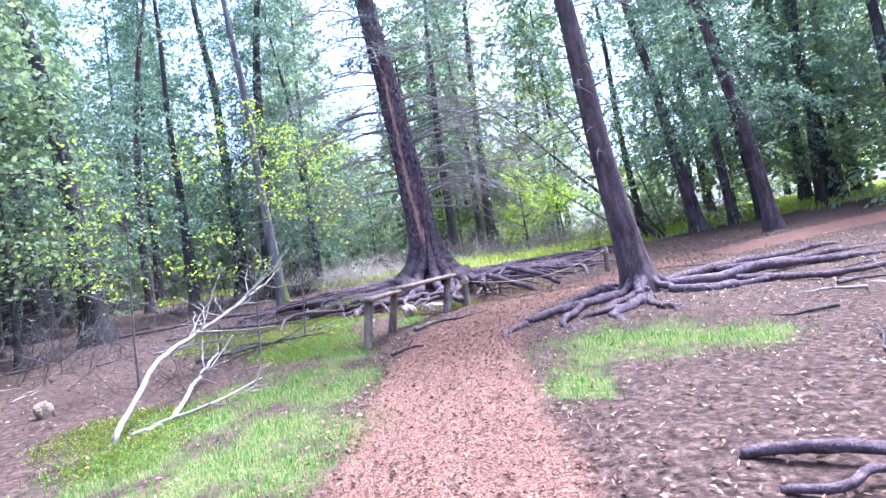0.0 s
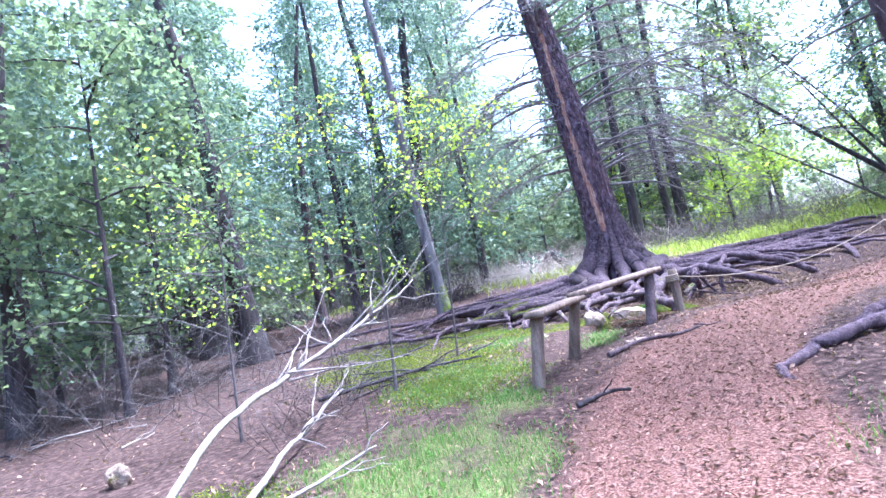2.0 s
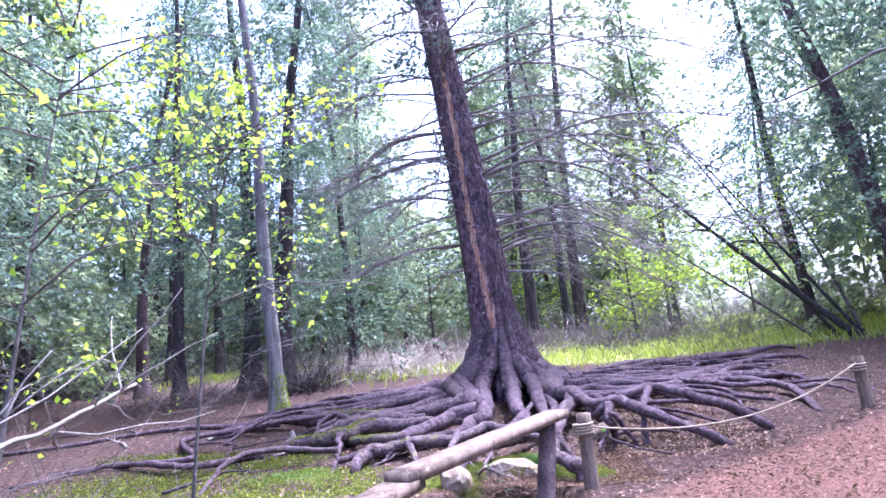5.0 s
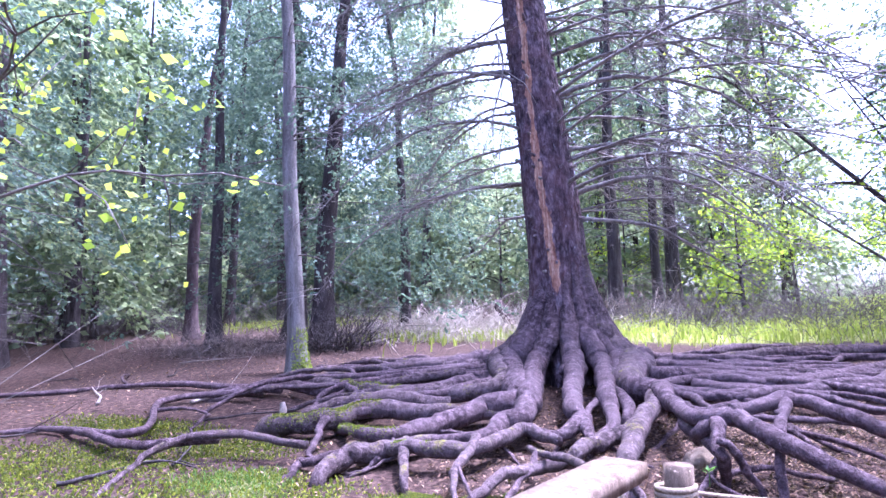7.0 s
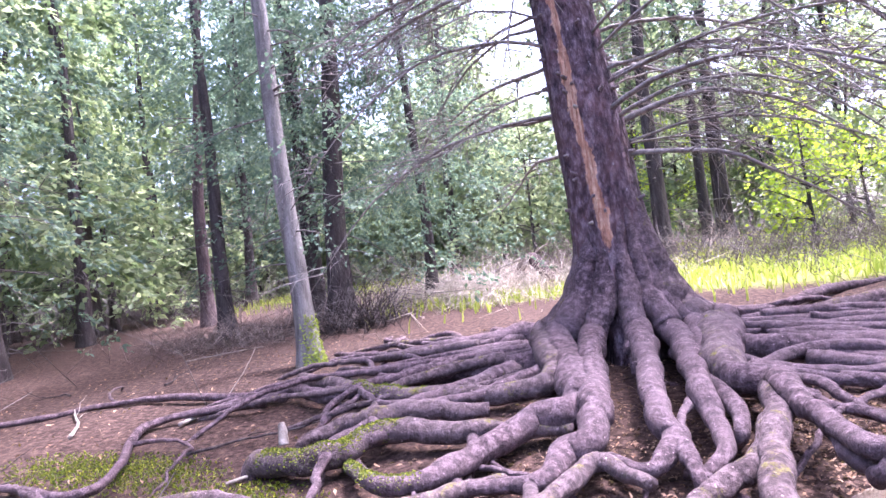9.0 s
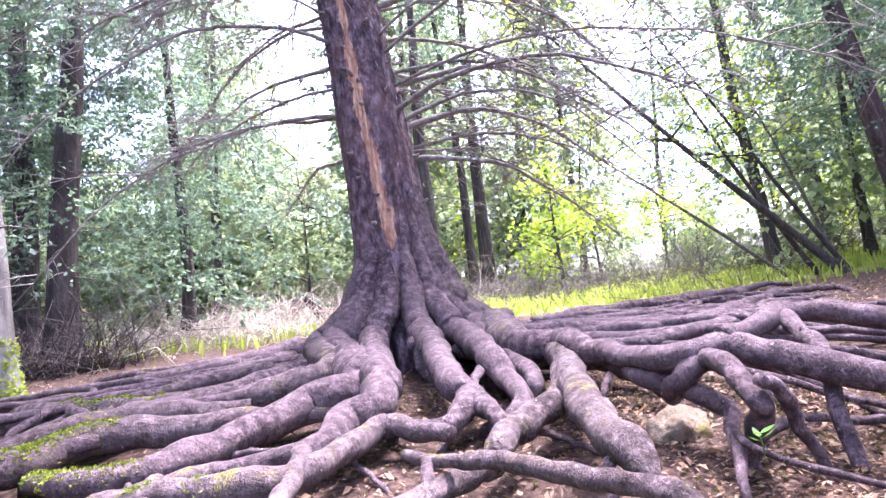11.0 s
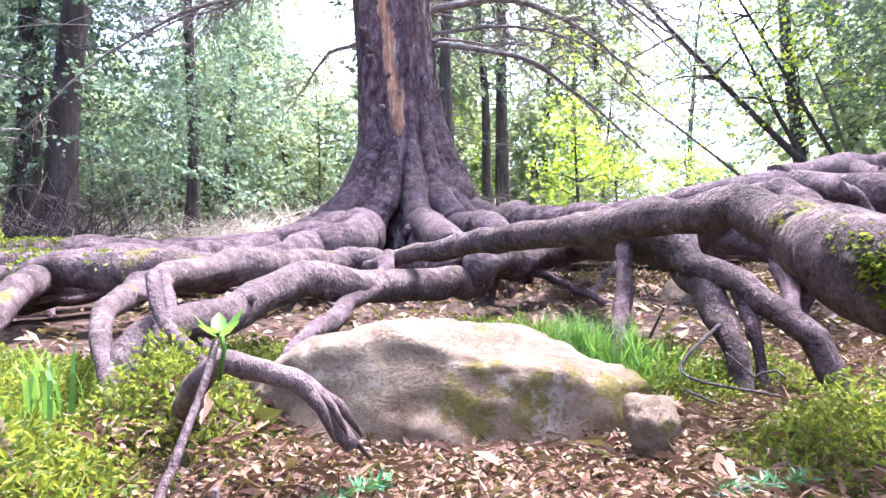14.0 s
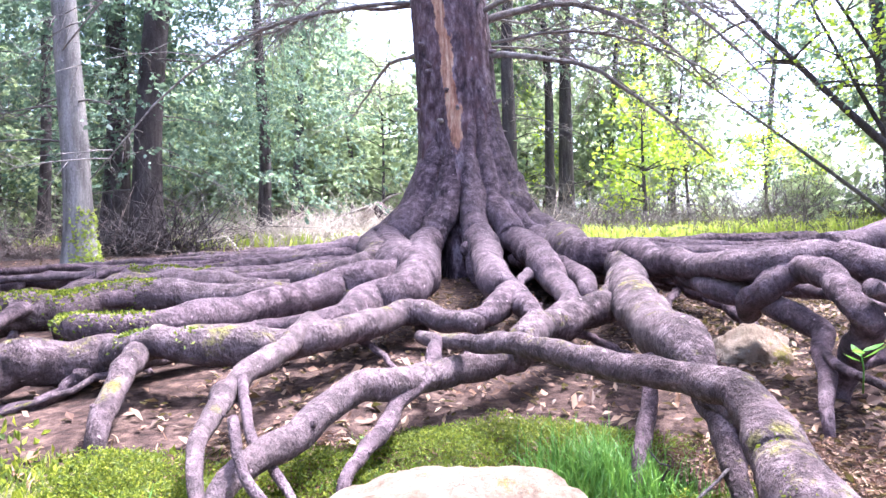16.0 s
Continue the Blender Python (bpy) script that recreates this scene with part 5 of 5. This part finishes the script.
# ---- bench, posts and rope ----
def plank(p0, p1, wide, thick, seed):
    """A sawn plank with worn edges between two points."""
    p0, p1 = Vector(p0), Vector(p1)
    d = (p1 - p0).normalized()
    s = d.cross(Vector((0, 0, 1))).normalized()
    u = s.cross(d)
    bm = bmesh.new()
    bmesh.ops.create_cube(bm, size=1)
    L = (p1 - p0).length
    bmesh.ops.subdivide_edges(bm, edges=[e for e in bm.edges if abs((e.verts[0].co - e.verts[1].co).x) > 0.5], cuts=14)
    bmesh.ops.bevel(bm, geom=[e for e in bm.edges if e.calc_face_angle(0) > 1], offset=0.035, segments=2, affect="EDGES")
    for v in bm.verts:
        w = 0.004 * noise.noise(Vector((v.co.x * 9 + seed, v.co.y * 3, v.co.z * 3)))
        c = p0 + d * (v.co.x + 0.5) * L + s * (v.co.y * wide + w) + u * (v.co.z * thick + w)
        v.co = c
    verts = np.array([v.co[:] for v in bm.verts])
    faces = [[v.index for v in f.verts] for f in bm.faces]
    bm.free()
    return verts, faces


def bench():
    o = Vector((-0.83, 9.0, H(-0.83, 9.0)))
    ob = tagged(empty("plank_bench", o), "low weathered bench of two rough planks on log legs", "bench")
    part("seat", plank(Vector((-1.16, 7.9, 1.42)) - o, Vector((-0.82, 9.06, 1.47)) - o, 0.2, 0.055, 1), plank_mat, ob)
    part("rail", plank(Vector((-0.86, 8.94, 1.505)) - o, Vector((0.08, 10.7, 1.6)) - o, 0.19, 0.06, 2), plank_mat, ob)
    for i, (b, t) in enumerate((((-1.27, 8.0), (-1.15, 8.05, 1.4)), ((-1.02, 9.0), (-0.86, 8.9, 1.44)), ((-0.14, 10.2), (-0.02, 10.5, 1.56)))):
        z = H(*b) - 0.1
        p = spline([(b[0] - o.x, b[1] - o.y, z - o.z), (t[0] - o.x, t[1] - o.y, t[2] - o.z)], 8)
        part("leg", tube(np.column_stack([p, np.full(8, 0.062)]), 12, 0.04, i), plank_mat if i < 2 else bark_red, ob)


def rope_post(x, y, top, seed, wraps):
    ob = tagged(empty("rope_post", (x, y, H(x, y))), "short weathered log post with rope wound round it", "post")
    h = top - H(x, y)
    part("post", tube(np.column_stack([spline([(0, 0, -0.15), (0.02, 0.01, h)], 9), np.full(9, 0.06)]), 12, 0.04, seed), plank_mat, ob)
    if wraps:
        k = np.linspace(0, 1, 60)
        part("rope_coil", tube(np.column_stack([0.075 * np.cos(k * 6.283 * wraps), 0.075 * np.sin(k * 6.283 * wraps), h - 0.17 + 0.09 * k, np.full(60, 0.013)]), 7), rope_mat, ob)


bench()
rope_post(0.28, 10.95, 1.56, 1, 4)
rope_post(3.62, 13.1, 1.72, 2, 3)
k = np.linspace(0, 1, 24)
rope_pts = np.column_stack([0.34 + 3.25 * k, 10.97 + 2.1 * k, 1.45 + 0.2 * k - 1.1 * k * (1 - k) * 0.9, np.full(24, 0.009)])
tagged(new("rope", mesh_of("rope", *tube(rope_pts, 7), rope_mat)), "slack pale rope strung between two posts", "rope")


stick("wood_chunk", [(-3.57, 14.40, 1.16), (-3.59, 14.43, 1.25), (-3.62, 14.46, 1.35)], 0.05, 0.035, dead_wood, "pale broken chunk of wood between mossy roots", 69, 0, "wood")


# ---- small things by the boulder ----
STUB = [(-0.676, 11.67, 1.028), (-0.641, 11.6, 1.061), (-0.606, 11.58, 1.088), (-0.555, 11.57, 1.077), (-0.513, 11.57, 1.056), (-0.479, 11.58, 0.997)]
stub = stick("root_stub", STUB, 0.0155, 0.009, bark_red, "broken reddish root stub with a splintered end among moss", 81, 0, "root")
tip, neck = np.array(STUB[-1]) - STUB[0], np.array(STUB[-2]) - STUB[0]
for i, (side, up) in enumerate(((-0.014, 0.012), (0.012, 0.016), (0.018, -0.004), (-0.006, 0.022))):
    end = tip + (tip - neck) * (0.1 * i) + [side * 0.8, side, up]
    part("splinter", tube(np.array([[*(neck + [0, side * 0.4, up * 0.3]), 0.006], [*((neck + end) / 2 + [0, side * 0.5, up * 0.6]), 0.0055], [*end, 0.0015]]), 6, 0.1, i), bark_red, stub)
stick("twig", [(-0.585, 11.33, 0.98), (-0.575, 11.4, 1.05), (-0.565, 11.45, 1.12)], 0.004, 0.003, bark_red, "thin upright brown twig", 82, 1, "twig", 0.05)
stick("thin_root", [(-0.84, 11.95, 1.19), (-0.78, 11.85, 1.12), (-0.7, 11.8, 1.06), (-0.66, 11.8, 1.0)], 0.012, 0.008, bark_root, "thin root hanging from a larger one", 83, 0, "root")
stick("thin_root", [(0.22, 12.05, 1.1), (0.1, 11.95, 1.08), (0.02, 11.9, 1.02), (0.12, 11.8, 1.0)], 0.004, 0.002, bark_dark, "thin dark twig under the arched root", 84, 3, "twig", 0.12)


def seedling(x, y, z, tall, seed, leaf_len=0.035):
    rng = np.random.default_rng(seed)
    ob = tagged(empty("seedling", (x, y, z)), "tiny seedling with a few fresh green leaves", "seedling")
    part("stem", tube(np.array([[0, 0, -0.01, 0.0022], [0.004, 0, tall * 0.5, 0.002], [0, 0.003, tall, 0.0015]]), 5), grass_mat, ob)
    for i in range(5):
        a, l = i * 2.4 + seed, leaf_len * rng.uniform(0.8, 1.3)
        c = np.array([math.cos(a), math.sin(a), rng.uniform(0.3, 1.1)])
        s = np.array([-math.sin(a), math.cos(a), 0]) * l * 0.24
        b = np.array([0, 0, tall * (0.7 + 0.06 * i)])
        v = np.array([b, b + c * l * 0.35 + s, b + c * l * 0.7 + s * 0.8, b + c * l, b + c * l * 0.7 - s * 0.8, b + c * l * 0.35 - s, b + c * l * 0.5 - [0, 0, 0.004]])
        part("leaf", (v, [[0, 1, 6], [1, 2, 6], [2, 3, 6], [3, 4, 6], [4, 5, 6], [5, 0, 6]]), grass_mat, ob)


seedling(-0.565, 11.45, 1.1, 0.03, 1, 0.022)
seedling(-0.62, 12.2, 1.02, 0.06, 2, 0.026)
seedling(0.62, 12.35, 1.15, 0.1, 3, 0.05)


def needle_sprig(x, y, seed):
    rng = np.random.default_rng(seed)
    ob = tagged(empty("needle_sprig", (x, y, H(x, y) + 0.012)), "fallen green spruce sprig on the leaf litter", "sprig")
    a = rng.uniform(-0.5, 0.5)
    d, s = np.array([math.cos(a), math.sin(a), 0.15]), np.array([-math.sin(a), math.cos(a), 0.0])
    part("stem", tube(np.array([[*(d * -0.04), 0.002], [*(d * 0.0 + [0, 0, 0.006]), 0.002], [*(d * 0.045), 0.001]]), 5), twig_grey, ob)
    t = rng.uniform(-0.04, 0.045, 110)
    sg = np.where(rng.uniform(size=110) < 0.5, -1, 1)
    pos = np.outer(t, d) + [0, 0, 0.004]
    part("needles", leaves(pos, 0.022, rng, 0, 0.07, d * 0.5 + sg[:, None] * s + [0, 0, 0.35]), needle_mat, ob)


needle_mat = leaf_material("needle", (0.03, 0.11, 0.05), (0.06, 0.19, 0.08), (0.12, 0.28, 0.12), 0.15)
for i, (x, y) in enumerate(((-0.08, 11.54), (-0.1, 11.42), (-0.4, 11.36), (-0.48, 11.56), (0.42, 11.4))):
    needle_sprig(x, y, 90 + i)


# ---- ground cover ----
rng_g = np.random.default_rng(31)


def scatter(n, box, weight):
    x, y = rng_g.uniform(box[0], box[1], n), rng_g.uniform(box[2], box[3], n)
    keep = rng_g.uniform(size=n) < weight(x, y)
    return x[keep], y[keep]


def stuff(name, geo, mat, label, category):
    return tagged(new(name, mesh_of(name, geo[0], geo[1], mat, False)), label, category, kind="stuff")


x, y = scatter(150000, (-5, 4, 2, 14), lambda a, b: np.clip(1.5 * turf_at(a, b) - 0.3, 0, 1) * soft(0.4, 0.75, path_away(a, b) + 0.25 * np.sin(3.1 * b) * np.sin(1.3 * b + 2)) * ((b < 11) | (a < -1.7)))
stuff("grass", blades(x, y, 0.075, 0.006, rng_g, 0.9), grass_mat, "short fresh green grass beside the path", "grass")
x, y = scatter(60000, (-5, 4, 2, 14), lambda a, b: 0.35 * np.clip(turf_at(a, b) - 0.1, 0, 1))
stuff("dry_grass", blades(x, y, 0.07, 0.005, rng_g, 1.4), litter_mat, "dry straw blades in the grass", "grass")
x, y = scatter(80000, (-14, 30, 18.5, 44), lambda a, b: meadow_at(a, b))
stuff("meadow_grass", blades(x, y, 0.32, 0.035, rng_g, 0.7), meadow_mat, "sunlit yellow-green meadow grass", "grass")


def tuft(name, cx, cy, rad, n, tall, wide, label):
    x, y = cx + rng_g.normal(size=n) * rad, cy + rng_g.normal(size=n) * rad
    return stuff(name, blades(x, y, tall, wide, rng_g, 0.8), grass_mat, label, "grass")


tuft("grass_tuft", -0.1, 12.1, 0.07, 900, 0.15, 0.0035, "tuft of fine bright green grass")
tuft("grass_tuft", 0.02, 12.05, 0.05, 300, 0.11, 0.0035, "tuft of fine green grass under the roots")
tuft("grass_tuft", -0.92, 11.8, 0.035, 26, 0.17, 0.007, "few long green grass blades beside the boulder")
tuft("grass_tuft", -0.62, 12.1, 0.05, 60, 0.07, 0.004, "small tuft of green grass behind the boulder")


def moss_at(a, b):
    g = np.zeros(np.shape(a))
    for cx, cy, rx, ry in ((-0.72, 11.72, 0.14, 0.12), (-0.78, 12.15, 0.3, 0.16), (-0.25, 12.35, 0.45, 0.14), (-0.98, 11.6, 0.2, 0.3), (0.42, 11.62, 0.2, 0.2), (0.2, 12.0, 0.14, 0.1), (-0.55, 12.05, 0.14, 0.1), (-0.75, 11.45, 0.12, 0.2), (-0.95, 11.95, 0.3, 0.2), (-0.45, 12.25, 0.3, 0.15), (0.1, 11.62, 0.16, 0.14), (0.28, 11.5, 0.2, 0.16), (0.05, 11.95, 0.12, 0.1), (-1.3, 12.1, 0.4, 0.2), (-2.6, 12.1, 1.0, 0.5), (-3.4, 13.2, 0.8, 0.4), (-2.9, 4.9, 0.5, 0.6), (-0.7, 11.2, 0.15, 0.15), (-2.2, 8.6, 0.8, 0.8), (-3.3, 5.6, 0.7, 0.7), (-3.3, 9.8, 1.0, 0.8), (-1.8, 11.6, 0.6, 0.4), (-0.3, 12.4, 0.15, 0.1), (-4.0, 10.5, 1.0, 0.8), (-4.4, 12.4, 1.3, 0.7), (-3.1, 11.4, 1.2, 0.7), (-4.9, 13.7, 1.1, 0.4), (-2.4, 9.6, 0.7, 0.7)):
        g = np.maximum(g, np.exp(-(((a - cx) / rx) ** 2 + ((b - cy) / ry) ** 2)))
    return g


x, y = scatter(190000, (-1.3, 0.6, 11.0, 12.5), lambda a, b: np.clip(1.7 * moss_at(a, b) - 0.35, 0, 1))
stuff("moss", leaves(np.column_stack([x, y, height(x, y) + rng_g.uniform(0, 0.09, len(x)) * moss_at(x, y) ** 2]), 0.0105, rng_g, -0.6, 0.25), moss_mat, "cushions of yellow-green moss on the ground", "moss")
x, y = scatter(165000, (-6.2, -1, 4, 14.4), lambda a, b: np.clip(1.5 * moss_at(a, b) - 0.3, 0, 1))
stuff("moss", leaves(np.column_stack([x, y, height(x, y)]), 0.035, rng_g, -0.8, 0.25), moss_mat, "yellow-green moss spread over the forest floor", "moss")

x, y = scatter(90000, (-2, 6, 1.5, 14), lambda a, b: soft(1.3, 0.35, path_away(a, b)) * 0.8)
stuff("bark_chips", flakes(x, y, 0.04, rng_g), chip_mat, "reddish bark chips and dry leaves on the path", "wood chips")
x, y = scatter(90000, (-1.1, 0.9, 11.1, 12.5), lambda a, b: (1 - 0.75 * np.clip(1.5 * moss_at(a, b), 0, 1)) * soft(12.6, 11.6, b))
stuff("leaf_litter", flakes(x, y, 0.0145, rng_g, 0.003, None, 0.42), litter_mat, "fine crumbled brown leaves round the boulder", "leaf litter")
x, y = scatter(22000, (-1.4, 2.2, 12.0, 15), lambda a, b: (0.25 + 0.55 * soft(0.3, 0.9, a)) * (1 - np.clip(1.4 * moss_at(a, b), 0, 1)))
stuff("leaf_litter", flakes(x, y, 0.03, rng_g, 0.004, None, 0.5), litter_mat, "dry brown leaves and needles under the roots", "leaf litter")
x, y = scatter(52000, (-9, 9, 1.5, 19), lambda a, b: (0.2 + 0.45 * soft(-3.5, -1.5, a)) * (1 - turf_at(a, b)) * soft(0.4, 0.9, path_away(a, b)))
stuff("leaf_litter", flakes(x, y, 0.045, rng_g, 0.006, None, 0.45), litter_mat, "scattered dry brown leaves on the forest floor", "leaf litter")
x, y = scatter(22000, (-1.1, 0.9, 11.12, 12.4), lambda a, b: 0.8 + 0 * a)
stuff("needle_litter", flakes(x, y, 0.03, rng_g, 0.008, None, 0.045), chip_mat, "dry brown needles and fine twigs", "leaf litter")
a, h = rng_g.uniform(-1.3, 0.7, 900), rng_g.uniform(0, 1, 900) ** 1.6 * 0.75
rad = 0.165 + 0.1 * np.exp(-h / 0.3)
stuff("trunk_moss", leaves(np.column_stack([-5.0 - 0.035 * h + rad * np.cos(a), 17.2 + rad * np.sin(a), H(-5.0, 17.2) + h]), 0.05, rng_g, -0.3, 0.3), meadow_mat, "bright yellow moss on the foot of the grey trunk", "moss")
x, y = scatter(60000, (-1.6, 0.7, 11.0, 12.7), lambda a, b: np.clip(1.6 * moss_at(a, b) - 0.45, 0, 1))
stuff("moss_fronds", blades(x, y, 0.02 + 0.04 * rng_g.uniform(size=len(x)), 0.0035, rng_g, 0.8), moss_mat, "upright feathery fronds of green moss", "moss")
def root_moss(line, lo, hi, count, size):
    """Tufts on the upper side of a root, between two places along x, in broken patches."""
    c, r = line
    pick = np.flatnonzero((c[:, 0] > lo) & (c[:, 0] < hi))
    i = pick[rng_g.integers(0, len(pick), count)]
    n = rng_g.normal(size=(count, 3)) * 0.6 + [0, -0.15, 0.9]
    n /= np.linalg.norm(n, axis=1)[:, None]
    keep = np.array([noise.noise(Vector(c[j]) * 5) > -0.15 for j in i])
    spot = c[i] + (c[np.minimum(i + 1, len(c) - 1)] - c[i]) * rng_g.uniform(size=(count, 1)) + n * r[i][:, None] * 0.97
    stuff("root_moss", leaves(spot[keep], size, rng_g, -0.2, 0.28), moss_mat, "yellow-green moss growing on a root", "moss")


root_moss(mossy_line, -3.2, -2.2, 5000, 0.026)
root_moss(back_line, -3.3, -2.3, 2500, 0.026)
root_moss(knuckle_line, -2.6, -1.7, 2500, 0.022)
root_moss(low_line, -2.0, -1.3, 2200, 0.02)
# moss hanging on the great root nearest the path
c, r = arch_line
pick = np.flatnonzero((c[:, 1] > 11.48) & (c[:, 1] < 11.68))
i = pick[rng_g.integers(0, len(pick), 5200)]
a = rng_g.normal(size=5200) * 0.5 + 3.3
nx = np.column_stack([np.cos(a) * 0.75, np.cos(a) * 0.65, -np.sin(a) * 0.9])
keep = np.array([noise.noise(Vector(c[j]) * 13 + Vector((0, 0, q))) > -0.12 for j, q in zip(i, a)])
spot = c[i] + (c[np.minimum(i + 1, len(c) - 1)] - c[i]) * rng_g.uniform(size=(5200, 1)) + nx * r[i][:, None] * 0.97
stuff("root_moss", leaves(spot[keep], 0.011, rng_g, 0.5, 0.25), moss_mat, "yellow-green moss clinging to a thick root", "moss")


# ---- single fallen leaves near the boulder ----
def leaf_mesh(seed):
    """A dry lobed leaf, curled along its midrib."""
    rng = np.random.default_rng(seed)
    n = 18
    a = np.linspace(0, 2 * np.pi, n, endpoint=False)
    r = 0.5 * (1 + 0.16 * np.sin(5 * a + seed) + 0.08 * rng.normal(size=n))
    x, y = r * np.cos(a), 0.62 * r * np.sin(a)
    curl = rng.uniform(0.5, 1.3)
    z = curl * y * y + 0.25 * x * x + 0.03 * rng.normal(size=n)
    v = np.vstack([np.column_stack([x, y, z]), np.column_stack([0.5 * x, 0.5 * y, 0.3 * z]), [[0, 0, -0.02]]])
    f = [[i, (i + 1) % n, n + (i + 1) % n, n + i] for i in range(n)] + [[n + i, n + (i + 1) % n, 2 * n] for i in range(n)]
    return mesh_of("fallen_leaf", v, f, litter_mat)


LEAVES = [leaf_mesh(k) for k in range(5)]
for i in range(170):
    x, y = rng_g.uniform(-0.75, 0.75), 11.25 + 1.1 * rng_g.uniform() ** 1.4
    if rng_g.uniform() < 0.25 or ((x + 0.37) / 0.33) ** 2 + ((y - 11.87) / 0.2) ** 2 < 1:
        continue
    ob = new("fallen_leaf", LEAVES[i % 5])
    s = rng_g.uniform(0.02, 0.042)
    ob.matrix_basis = pose(x, y, H(x, y) + 0.012 + 0.15 * s, rng_g.normal() * 22, rng_g.normal() * 22, rng_g.uniform(0, 360)) @ Matrix.Diagonal((s, s, s, 1))
    tagged(ob, "dry curled brown leaf on the forest floor", "leaf", "fallen leaves by the boulder")
